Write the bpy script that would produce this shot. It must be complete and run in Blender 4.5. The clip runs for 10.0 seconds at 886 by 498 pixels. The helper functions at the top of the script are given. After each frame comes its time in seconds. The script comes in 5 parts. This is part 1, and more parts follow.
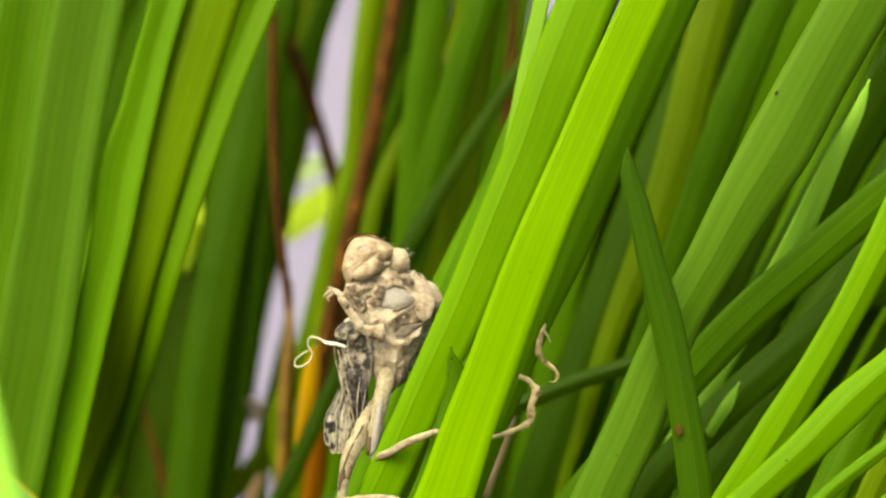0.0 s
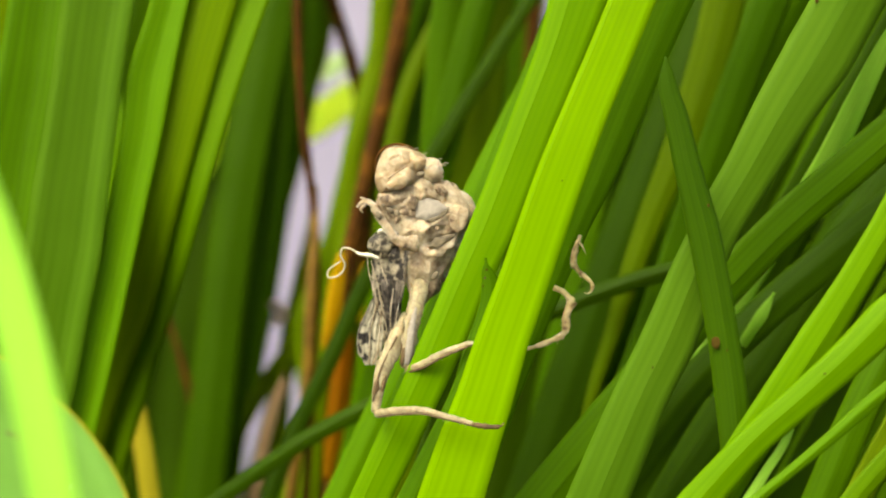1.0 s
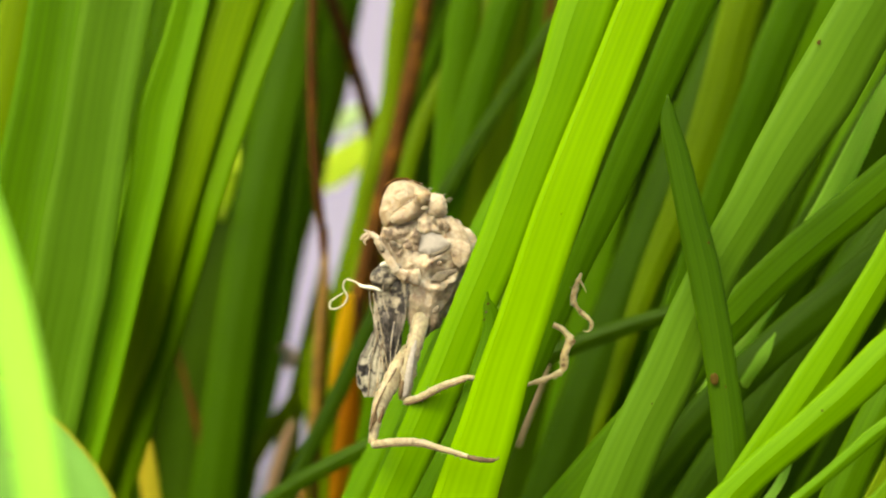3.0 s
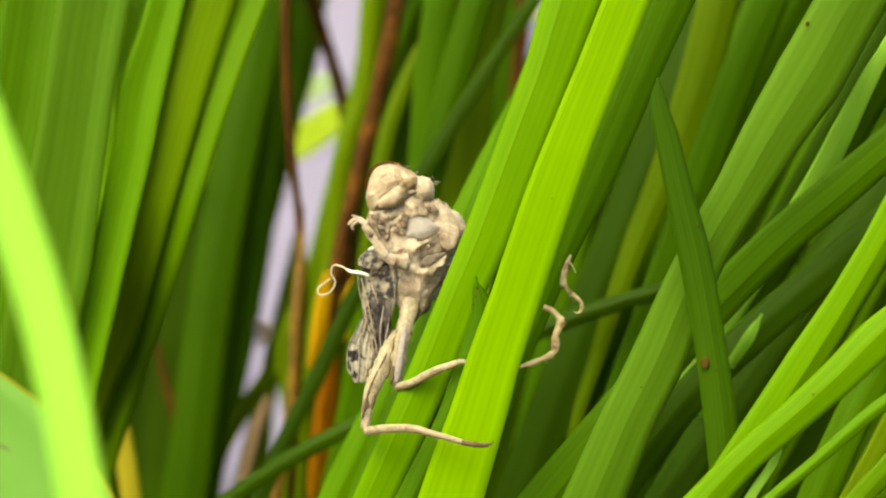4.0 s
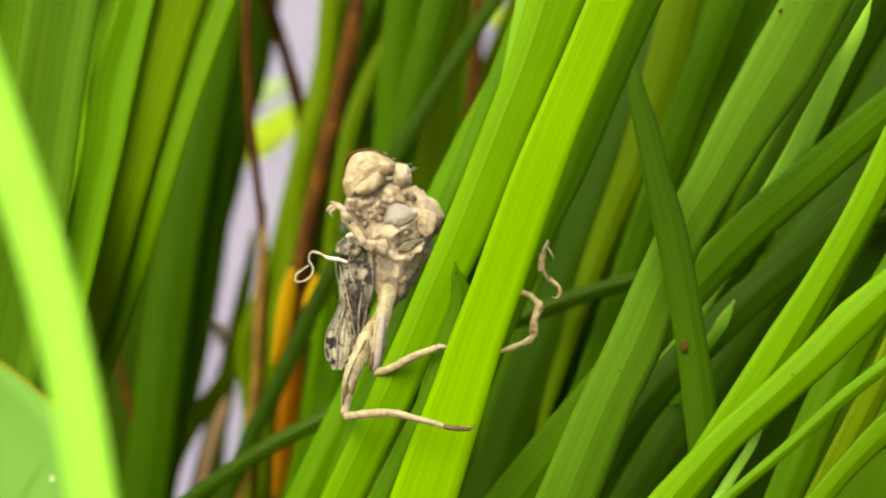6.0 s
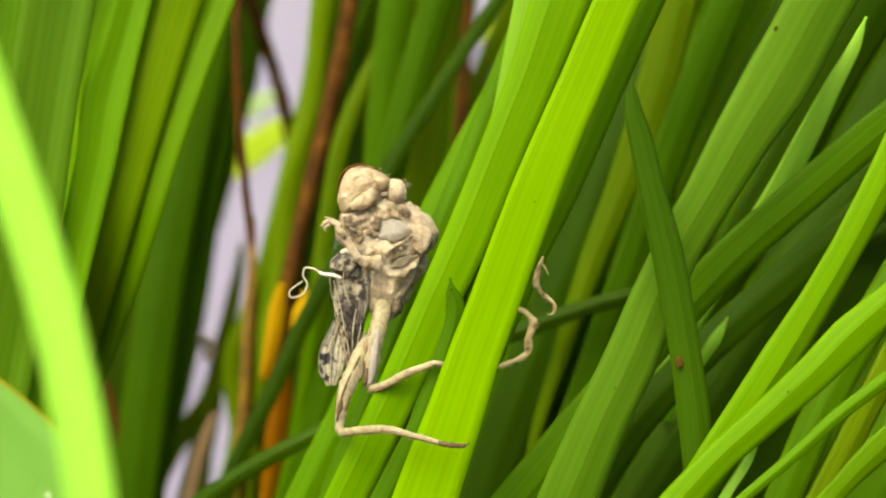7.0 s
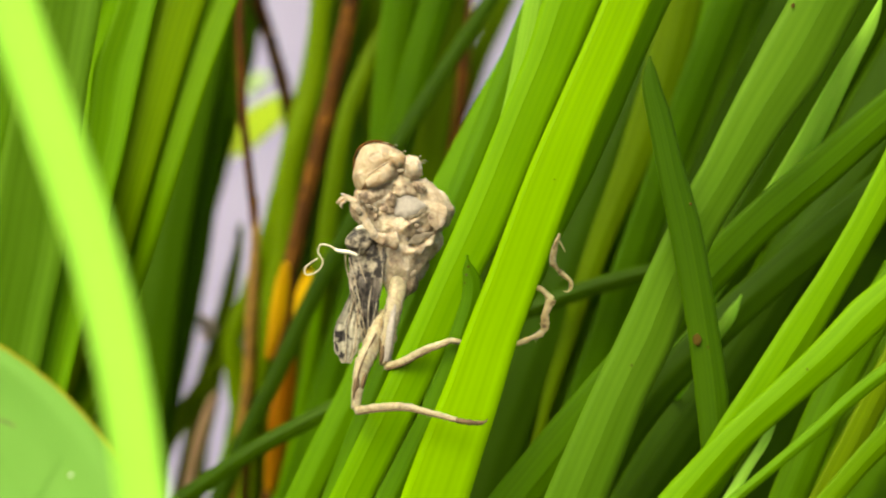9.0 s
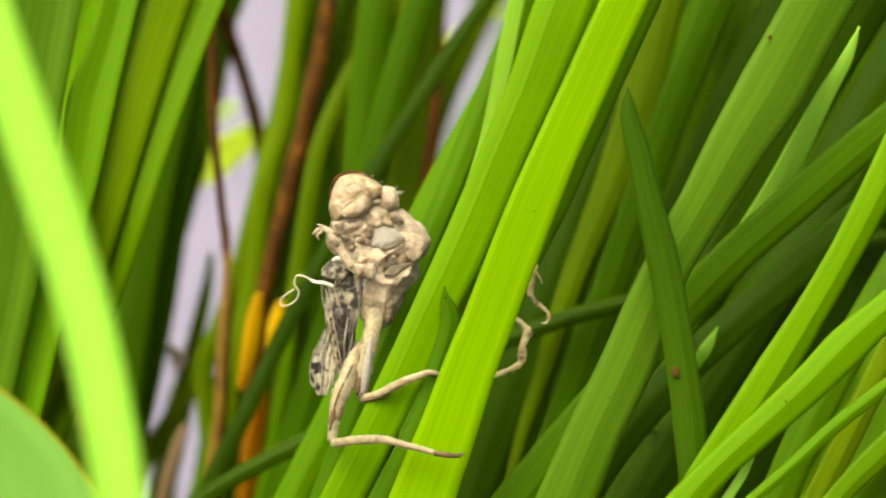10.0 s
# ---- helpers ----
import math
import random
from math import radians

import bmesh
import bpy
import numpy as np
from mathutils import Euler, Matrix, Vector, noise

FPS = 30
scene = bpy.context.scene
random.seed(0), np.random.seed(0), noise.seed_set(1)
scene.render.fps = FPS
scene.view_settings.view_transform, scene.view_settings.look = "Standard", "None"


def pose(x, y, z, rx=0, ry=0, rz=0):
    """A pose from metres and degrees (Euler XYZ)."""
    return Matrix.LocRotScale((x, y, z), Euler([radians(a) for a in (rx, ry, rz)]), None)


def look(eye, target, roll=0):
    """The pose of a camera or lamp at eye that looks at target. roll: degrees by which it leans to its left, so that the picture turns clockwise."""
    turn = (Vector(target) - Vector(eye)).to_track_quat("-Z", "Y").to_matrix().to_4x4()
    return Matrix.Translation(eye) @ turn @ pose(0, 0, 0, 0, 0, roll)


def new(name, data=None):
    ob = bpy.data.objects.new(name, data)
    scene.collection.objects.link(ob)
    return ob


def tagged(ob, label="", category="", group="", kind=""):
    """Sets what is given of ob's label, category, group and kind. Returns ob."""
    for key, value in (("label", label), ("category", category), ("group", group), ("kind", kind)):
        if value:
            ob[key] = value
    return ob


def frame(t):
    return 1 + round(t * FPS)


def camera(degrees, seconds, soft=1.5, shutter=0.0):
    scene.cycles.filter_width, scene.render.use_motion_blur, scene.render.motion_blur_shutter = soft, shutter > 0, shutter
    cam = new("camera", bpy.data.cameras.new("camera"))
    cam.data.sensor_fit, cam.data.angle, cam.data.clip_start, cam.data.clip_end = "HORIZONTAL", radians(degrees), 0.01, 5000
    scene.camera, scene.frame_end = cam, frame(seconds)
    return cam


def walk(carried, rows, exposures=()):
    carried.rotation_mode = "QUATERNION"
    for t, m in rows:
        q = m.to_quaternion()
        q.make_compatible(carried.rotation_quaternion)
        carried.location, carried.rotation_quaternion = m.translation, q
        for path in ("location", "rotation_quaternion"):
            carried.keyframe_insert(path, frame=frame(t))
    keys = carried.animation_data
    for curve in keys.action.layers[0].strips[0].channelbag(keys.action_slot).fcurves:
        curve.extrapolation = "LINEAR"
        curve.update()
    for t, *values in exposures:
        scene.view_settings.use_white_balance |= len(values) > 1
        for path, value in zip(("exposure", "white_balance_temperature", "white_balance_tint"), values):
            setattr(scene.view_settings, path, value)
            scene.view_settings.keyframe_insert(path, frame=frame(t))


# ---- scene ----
cam = camera(28.0, 10.0, soft=2.1, shutter=0.5)
# A short tele lens close to its subject: a shallow field of focus.
cam.data.dof.use_dof, cam.data.dof.focus_distance, cam.data.dof.aperture_fstop = True, 0.197, 18.0
PATH = [
    (0, 0.0062, -0.2021, 0.2387, 1.44, 3.09, -0.40),
    (0.5, 0.0042, -0.2012, 0.2416, 1.63, 1.39, -0.47),
    (1, 0.0030, -0.2002, 0.2412, 1.66, -0.48, -0.39),
    (1.5, 0.0052, -0.2002, 0.2428, 1.37, -0.38, -0.63),
    (2, 0.0124, -0.2015, 0.2366, 2.41, 1.53, 0.37),
    (2.5, 0.0094, -0.2020, 0.2361, 2.87, 2.06, 0.59),
    (4, 0.0011, -0.2008, 0.2404, 0.81, 0.34, 0.16),
    (4.5, 0.0000, -0.2000, 0.2400, 0.00, 0.00, -0.00),
    (5, -0.0015, -0.2003, 0.2381, -1.36, 0.33, 0.08),
    (5.5, -0.0025, -0.2008, 0.2365, -1.39, 0.53, 0.23),
    (5.7, -0.0038, -0.2012, 0.2363, -1.48, 1.00, 0.04),
    (6.8, -0.0072, -0.2009, 0.2354, -2.35, 1.30, -0.02),
    (7, -0.0075, -0.2007, 0.2362, -2.51, 1.60, 0.04),
    (7.5, -0.0082, -0.2003, 0.2365, -2.61, 1.42, 0.07),
    (8, -0.0078, -0.1999, 0.2354, -3.30, 1.45, 0.10),
    (8.5, -0.0089, -0.2001, 0.2349, -3.70, 1.29, 0.12),
    (9, -0.0125, -0.1995, 0.2353, -3.43, 1.12, 0.11),
    (9.5, -0.0132, -0.1989, 0.2365, -3.55, 1.52, 0.19),
    (10, -0.0141, -0.1984, 0.2357, -4.65, 2.02, 0.17),
]
walk(cam, [(t, pose(x, y, z, 90 + pitch, 0, yaw) @ pose(0, 0, 0, 0, 0, roll)) for t, x, y, z, yaw, pitch, roll in PATH],
     exposures=[(0, 1.82, 7400, 4), (1.2, 1.82, 7400, 4), (2.3, 1.92, 7400, 4), (4.2, 1.86, 7400, 4), (5.5, 1.83, 7400, 4), (10, 1.83, 7400, 4)])

# ---- daylight ----
SUN_HEIGHT, SUN_TURN = 50, 210
world = bpy.data.worlds.new("sky")
scene.world = world
world.use_nodes = True
sky = world.node_tree.nodes.new("ShaderNodeTexSky")
sky.sky_type, sky.sun_disc = "NISHITA", False
sky.sun_elevation, sky.sun_rotation = radians(SUN_HEIGHT), radians(SUN_TURN)
sky.air_density, sky.dust_density = 0.8, 6.0
world.node_tree.links.new(sky.outputs[0], world.node_tree.nodes["Background"].inputs[0])
world.node_tree.nodes["Background"].inputs[1].default_value = 0.15
sun = new("sun", bpy.data.lights.new("sun", "SUN"))
sun.data.energy, sun.data.angle, sun.data.color = 0.75, radians(45), (1.0, 0.95, 0.88)
a, h = radians(SUN_TURN), radians(SUN_HEIGHT)
sun.matrix_world = look((0, 0, 0), (-math.sin(a) * math.cos(h), -math.cos(a) * math.cos(h), -math.sin(h)))


# ---- materials ----
def material(name):
    mat = bpy.data.materials.new(name)
    mat.use_nodes = True
    nodes = mat.node_tree.nodes
    return mat, nodes, mat.node_tree.links, nodes["Principled BSDF"]


def ramp(nodes, stops):
    node = nodes.new("ShaderNodeValToRGB")
    while len(node.color_ramp.elements) < len(stops):
        node.color_ramp.elements.new(0.5)
    for e, (at, colour) in zip(node.color_ramp.elements, stops):
        e.position, e.color = at, (*colour, 1)
    return node


def leaf_material(name, dark, light, glow, gloss=0.45, through_share=0.4, veins=5, span=(0.3, 0.8)):
    """A thin ribbed leaf: long fibres, lengthwise veins, blotches, light that shines through."""
    mat, nodes, links, bsdf = material(name)
    uv = nodes.new("ShaderNodeUVMap")
    stretch = nodes.new("ShaderNodeMapping")
    stretch.inputs["Scale"].default_value = (7, 22, 1)
    links.new(uv.outputs[0], stretch.inputs[0])
    fibre = nodes.new("ShaderNodeTexNoise")
    fibre.inputs["Scale"].default_value, fibre.inputs["Detail"].default_value = 1.0, 8
    links.new(stretch.outputs[0], fibre.inputs["Vector"])
    wave = nodes.new("ShaderNodeTexWave")
    wave.bands_direction, wave.inputs["Scale"].default_value = "X", veins * 0.5
    wave.inputs["Distortion"].default_value, wave.inputs["Detail"].default_value = 1.6, 3
    flat = nodes.new("ShaderNodeMapping")
    flat.inputs["Scale"].default_value = (1, 2, 1)
    links.new(uv.outputs[0], flat.inputs[0])
    links.new(flat.outputs[0], wave.inputs["Vector"])
    coord = nodes.new("ShaderNodeTexCoord")
    blotch = nodes.new("ShaderNodeTexNoise")
    blotch.inputs["Scale"].default_value, blotch.inputs["Detail"].default_value = 55, 3
    links.new(coord.outputs["Object"], blotch.inputs["Vector"])
    info = nodes.new("ShaderNodeObjectInfo")
    total = nodes.new("ShaderNodeMath")
    total.operation = "MULTIPLY_ADD"
    total.inputs[1].default_value = 0.5
    links.new(fibre.outputs[0], total.inputs[0])
    more = nodes.new("ShaderNodeMath")
    more.operation = "MULTIPLY_ADD"
    more.inputs[1].default_value = 0.45
    links.new(blotch.outputs[0], more.inputs[0])
    again = nodes.new("ShaderNodeMath")
    again.operation = "MULTIPLY_ADD"
    again.inputs[1].default_value, again.inputs[2].default_value = 0.22, -0.11
    links.new(info.outputs["Random"], again.inputs[0])
    links.new(again.outputs[0], more.inputs[2])
    links.new(more.outputs[0], total.inputs[2])
    vein = nodes.new("ShaderNodeMath")
    vein.operation = "MULTIPLY_ADD"
    vein.inputs[1].default_value = 0.085
    links.new(wave.outputs["Fac"], vein.inputs[0])
    links.new(total.outputs[0], vein.inputs[2])
    colour = ramp(nodes, [(span[0], dark), (span[1], light)])
    links.new(vein.outputs[0], colour.inputs[0])
    links.new(colour.outputs[0], bsdf.inputs["Base Color"])
    bsdf.inputs["Roughness"].default_value = gloss
    bsdf.inputs["Specular IOR Level"].default_value = 0.05
    bump = nodes.new("ShaderNodeBump")
    bump.inputs["Strength"].default_value, bump.inputs["Distance"].default_value = 0.35, 0.0002
    links.new(vein.outputs[0], bump.inputs["Height"])
    links.new(bump.outputs[0], bsdf.inputs["Normal"])
    shine = nodes.new("ShaderNodeBsdfTranslucent")
    tint = nodes.new("ShaderNodeMix")
    tint.data_type, tint.blend_type = "RGBA", "MULTIPLY"
    tint.inputs["Factor"].default_value = 1.0
    links.new(colour.outputs[0], tint.inputs["A"])
    tint.inputs["B"].default_value = (*glow, 1)
    links.new(tint.outputs["Result"], shine.inputs[0])
    mix = nodes.new("ShaderNodeMixShader")
    mix.inputs[0].default_value = through_share
    links.new(bsdf.outputs[0], mix.inputs[1])
    links.new(shine.outputs[0], mix.inputs[2])
    links.new(mix.outputs[0], nodes["Material Output"].inputs[0])
    return mat


def stained(name, stops, scale, rough=0.7, bump_depth=0.0002, detail=6, spec=0.3, fine=4.0, cracks=None, soft=0.0):
    """Blotches at two scales with relief, for bark, soil, plaster and dried skin."""
    mat, nodes, links, bsdf = material(name)
    coord = nodes.new("ShaderNodeTexCoord")
    big, small = nodes.new("ShaderNodeTexNoise"), nodes.new("ShaderNodeTexNoise")
    for node, s in ((big, scale), (small, scale * fine)):
        node.inputs["Scale"].default_value, node.inputs["Detail"].default_value = s, detail
        links.new(coord.outputs["Object"], node.inputs["Vector"])
    mix = nodes.new("ShaderNodeMath")
    mix.operation = "MULTIPLY_ADD"
    mix.inputs[1].default_value = 0.45
    links.new(small.outputs[0], mix.inputs[0])
    half = nodes.new("ShaderNodeMath")
    half.operation = "MULTIPLY"
    half.inputs[1].default_value = 0.55
    links.new(big.outputs[0], half.inputs[0])
    links.new(half.outputs[0], mix.inputs[2])
    colour = ramp(nodes, stops)
    links.new(mix.outputs[0], colour.inputs[0])
    paint = colour.outputs[0]
    if cracks:
        # fine brown lines of creased, torn skin, broken up by the stains
        size, share, line = cracks
        warp = nodes.new("ShaderNodeVectorMath")
        warp.operation = "MULTIPLY_ADD"
        warp.inputs[1].default_value = (0.0009,) * 3
        links.new(big.outputs["Color"], warp.inputs[0])
        links.new(coord.outputs["Object"], warp.inputs[2])
        cell = nodes.new("ShaderNodeTexVoronoi")
        cell.feature, cell.inputs["Scale"].default_value = "DISTANCE_TO_EDGE", size
        links.new(warp.outputs[0], cell.inputs["Vector"])
        edge = ramp(nodes, [(0.0, (share,) * 3), (0.12, (0, 0, 0))])
        links.new(cell.outputs["Distance"], edge.inputs[0])
        patch = ramp(nodes, [(0.42, (0, 0, 0)), (0.56, (1, 1, 1))])
        links.new(small.outputs[0], patch.inputs[0])
        both = nodes.new("ShaderNodeMath")
        both.operation = "MULTIPLY"
        links.new(edge.outputs[0], both.inputs[0])
        links.new(patch.outputs[0], both.inputs[1])
        over = nodes.new("ShaderNodeMix")
        over.data_type = "RGBA"
        links.new(both.outputs[0], over.inputs["Factor"])
        links.new(paint, over.inputs["A"])
        over.inputs["B"].default_value = (*line, 1)
        paint = over.outputs["Result"]
    links.new(paint, bsdf.inputs["Base Color"])
    bsdf.inputs["Roughness"].default_value, bsdf.inputs["Specular IOR Level"].default_value = rough, spec
    if soft:
        bsdf.inputs["Subsurface Weight"].default_value, bsdf.inputs["Subsurface Scale"].default_value = soft, 0.0015
        bsdf.inputs["Subsurface Radius"].default_value = (1.0, 0.7, 0.4)
    bump = nodes.new("ShaderNodeBump")
    bump.inputs["Strength"].default_value, bump.inputs["Distance"].default_value = 0.6, bump_depth
    links.new(mix.outputs[0], bump.inputs["Height"])
    links.new(bump.outputs[0], bsdf.inputs["Normal"])
    return mat


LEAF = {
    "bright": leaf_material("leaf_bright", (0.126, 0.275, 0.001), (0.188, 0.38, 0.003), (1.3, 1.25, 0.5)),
    # Lightened yellow-green: full sun is put into this base colour.
    "sunlit": leaf_material("leaf_painted_sun", (0.25, 0.56, 0.05), (0.33, 0.66, 0.09), (1.2, 1.2, 0.5)),
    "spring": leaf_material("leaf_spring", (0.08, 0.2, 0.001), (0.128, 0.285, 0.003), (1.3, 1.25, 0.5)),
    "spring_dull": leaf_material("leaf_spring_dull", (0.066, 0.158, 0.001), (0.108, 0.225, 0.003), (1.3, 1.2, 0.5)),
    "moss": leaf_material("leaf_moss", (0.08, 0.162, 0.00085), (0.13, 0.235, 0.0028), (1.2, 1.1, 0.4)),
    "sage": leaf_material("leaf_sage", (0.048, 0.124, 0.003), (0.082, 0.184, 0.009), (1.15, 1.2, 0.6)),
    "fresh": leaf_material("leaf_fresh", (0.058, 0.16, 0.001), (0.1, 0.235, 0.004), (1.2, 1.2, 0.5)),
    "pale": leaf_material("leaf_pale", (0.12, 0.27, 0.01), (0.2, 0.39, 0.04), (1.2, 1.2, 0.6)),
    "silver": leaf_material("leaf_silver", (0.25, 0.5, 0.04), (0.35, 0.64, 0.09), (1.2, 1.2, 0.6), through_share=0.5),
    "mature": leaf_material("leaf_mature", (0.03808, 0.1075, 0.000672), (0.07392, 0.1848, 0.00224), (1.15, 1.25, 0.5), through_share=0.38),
    # Dark green, deepened further in its colour to carry shade.
    "deep": leaf_material("leaf_deep_shade", (0.0174, 0.0435, 0.00029), (0.03335, 0.0841, 0.000725), (1.2, 1.2, 0.5), through_share=0.2),
    # This green is darkened so the clump's shade sits in the colour.
    "shade": leaf_material("leaf_painted_shade", (0.021, 0.058, 0.0004), (0.036, 0.094, 0.0008), (1.1, 1.2, 0.5), through_share=0.38),
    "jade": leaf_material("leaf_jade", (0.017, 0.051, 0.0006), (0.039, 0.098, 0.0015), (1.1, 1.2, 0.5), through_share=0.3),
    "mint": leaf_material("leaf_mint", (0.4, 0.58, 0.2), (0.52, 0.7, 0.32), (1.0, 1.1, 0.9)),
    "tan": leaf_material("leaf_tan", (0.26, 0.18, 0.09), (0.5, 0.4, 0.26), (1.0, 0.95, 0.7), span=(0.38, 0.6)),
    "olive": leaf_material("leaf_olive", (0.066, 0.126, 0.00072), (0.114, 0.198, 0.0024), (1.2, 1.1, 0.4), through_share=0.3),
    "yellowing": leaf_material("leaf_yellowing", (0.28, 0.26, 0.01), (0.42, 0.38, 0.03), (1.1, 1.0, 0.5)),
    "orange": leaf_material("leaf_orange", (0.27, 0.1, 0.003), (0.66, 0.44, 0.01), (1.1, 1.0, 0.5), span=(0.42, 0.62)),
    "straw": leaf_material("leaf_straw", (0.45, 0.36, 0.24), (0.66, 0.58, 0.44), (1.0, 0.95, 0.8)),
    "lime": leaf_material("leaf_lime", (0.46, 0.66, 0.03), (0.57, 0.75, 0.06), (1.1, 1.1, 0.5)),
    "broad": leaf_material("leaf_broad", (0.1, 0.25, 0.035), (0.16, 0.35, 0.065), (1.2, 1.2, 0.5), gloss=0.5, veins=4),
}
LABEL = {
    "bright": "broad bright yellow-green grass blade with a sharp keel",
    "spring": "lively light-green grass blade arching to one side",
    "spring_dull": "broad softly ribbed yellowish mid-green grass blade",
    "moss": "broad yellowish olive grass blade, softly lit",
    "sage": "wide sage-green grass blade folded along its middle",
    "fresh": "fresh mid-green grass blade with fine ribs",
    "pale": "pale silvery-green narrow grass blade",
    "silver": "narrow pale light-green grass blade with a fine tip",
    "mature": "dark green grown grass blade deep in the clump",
    "deep": "dark green narrow grass blade, its colour deepened for shade",
    "shade": "grass blade with shade painted into its dark green",
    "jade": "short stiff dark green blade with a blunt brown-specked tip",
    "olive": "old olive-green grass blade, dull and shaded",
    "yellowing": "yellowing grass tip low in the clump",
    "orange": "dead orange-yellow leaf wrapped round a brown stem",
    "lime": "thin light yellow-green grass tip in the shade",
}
BLEMISH = stained("leaf_blemish", [(0.3, (0.03, 0.022, 0.003)), (0.7, (0.06, 0.04, 0.006))], 900, 0.8, 0.00003, spec=0.03)
STEM = stained("brown_stem", [(0.36, (0.03, 0.011, 0.0015)), (0.52, (0.07, 0.028, 0.003)), (0.68, (0.2, 0.088, 0.008))], 260, 0.75, spec=0.08)
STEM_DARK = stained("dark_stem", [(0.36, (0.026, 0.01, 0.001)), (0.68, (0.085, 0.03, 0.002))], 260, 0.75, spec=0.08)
STEM_YELLOW = stained("yellow_stem", [(0.34, (0.07, 0.034, 0.001)), (0.66, (0.2, 0.115, 0.003))], 200, 0.6)
SOIL = stained("soil", [(0.3, (0.02, 0.014, 0.008)), (0.7, (0.09, 0.065, 0.04))], 30, 0.95, 0.004)
PLASTER = stained("lilac_plaster", [(0.3, (0.165, 0.165, 0.225)), (0.7, (0.21, 0.205, 0.275))], 3, 0.9, 0.001)
SHELL = stained("dried_shell", [(0.34, (0.07, 0.045, 0.024)), (0.39, (0.16, 0.12, 0.072)), (0.44, (0.225, 0.183, 0.112)), (0.53, (0.3, 0.257, 0.167)), (0.66, (0.43, 0.38, 0.27))], 620, 0.65, 0.00012, fine=2.6, cracks=(900, 0.45, (0.13, 0.085, 0.05)), soft=0.5)
SHELL_PEACH = stained("peach_shell", [(0.36, (0.19, 0.12, 0.06)), (0.45, (0.225, 0.175, 0.094)), (0.56, (0.28, 0.235, 0.145)), (0.68, (0.37, 0.322, 0.215))], 420, 0.55, 0.00005, fine=3.0, cracks=(620, 0.5, (0.16, 0.09, 0.045)), soft=0.5)
SHELL_DARK = stained("dark_shell", [(0.4, (0.05, 0.035, 0.02)), (0.5, (0.16, 0.12, 0.07)), (0.62, (0.3, 0.25, 0.16))], 900, 0.65, 0.0001, fine=2.5)
SHELL_GREY = stained("grey_plate", [(0.3, (0.15, 0.14, 0.11)), (0.5, (0.2, 0.187, 0.15)), (0.7, (0.26, 0.242, 0.195))], 500, 0.6, 0.00004, spec=0.15)
LEG = stained("leg_skin", [(0.36, (0.11, 0.09, 0.05)), (0.46, (0.2, 0.178, 0.095)), (0.64, (0.275, 0.248, 0.14))], 700, 0.55, 0.00006, fine=2.5, cracks=(900, 0.6, (0.1, 0.065, 0.04)), soft=0.4)
LEG_BANDED = stained("banded_leg_skin", [(0.4, (0.11, 0.07, 0.025)), (0.46, (0.3, 0.235, 0.1)), (0.56, (0.44, 0.36, 0.17)), (0.68, (0.52, 0.44, 0.23))], 620, 0.55, 0.00006, fine=2.2, soft=0.4)
SEAM_SHADE = stained("brown_seam_shade", [(0.36, (0.05, 0.04, 0.022)), (0.6, (0.13, 0.11, 0.065))], 900, 0.6, 0.00006)
CLAW = stained("dark_claw", [(0.3, (0.025, 0.018, 0.009)), (0.7, (0.12, 0.08, 0.035))], 900, 0.6, 0.00005, spec=0.15)
THREAD = stained("pale_thread", [(0.3, (0.5, 0.5, 0.36)), (0.7, (0.62, 0.62, 0.48))], 900, 0.5, 0.00003)
FEELER = stained("cream_feeler", [(0.3, (0.3, 0.28, 0.17)), (0.7, (0.42, 0.41, 0.27))], 900, 0.5, 0.00003)
WING_PALE = stained("pale_wing", [(0.4, (0.012, 0.011, 0.009)), (0.44, (0.04, 0.036, 0.028)), (0.47, (0.2, 0.19, 0.13)), (0.64, (0.34, 0.325, 0.23))], 900, 0.55, 0.00006, fine=1.7)
WING_DARK = stained("dark_wing", [(0.42, (0.01, 0.009, 0.007)), (0.52, (0.05, 0.043, 0.032)), (0.66, (0.12, 0.105, 0.08))], 900, 0.5, 0.00006, fine=2.2)
WING = stained("spotted_wing", [(0.44, (0.014, 0.012, 0.009)), (0.48, (0.045, 0.04, 0.029)), (0.52, (0.17, 0.152, 0.105)), (0.65, (0.38, 0.345, 0.24))], 720, 0.55, 0.00006, fine=2.2)


# ---- builders ----
def mesh_of(name, bm, mat, smooth=True):
    data = bpy.data.meshes.new(name)
    bm.to_mesh(data)
    bm.free()
    data.materials.append(mat)
    if smooth:
        data.polygons.foreach_set("use_smooth", [True] * len(data.polygons))
    return data


def crumpled(ob, cell=0.0001, melt=14, depth=0.0002):
    """Melts a part's lobes into one skin and dries it into shallow, crisp creases."""
    skin = ob.modifiers.new("skin", "REMESH")
    skin.mode, skin.voxel_size, skin.use_smooth_shade = "VOXEL", cell, True
    soft = ob.modifiers.new("melt", "SMOOTH")
    soft.factor, soft.iterations = 0.5, melt
    for kind, size, share in (("CLOUDS", 0.0016, 0.6), ("VORONOI", 0.0017, -0.9), ("VORONOI", 0.0007, -0.4), ("VORONOI", 0.0003, -0.17)):
        folds = bpy.data.textures.new("folds", kind)
        folds.noise_scale = size
        if kind == "VORONOI":
            # creases along the cells' edges, like crushed paper
            folds.weight_1, folds.weight_2 = -1.0, 1.0
        mod = ob.modifiers.new("folds", "DISPLACE")
        mod.texture, mod.strength, mod.mid_level, mod.texture_coords = folds, depth * share, 0.4, "LOCAL"
    return ob


def part(name, bm, mat, parent, label=""):
    ob = new(name, mesh_of(name, bm, mat))
    ob.parent = parent
    return tagged(ob, label)


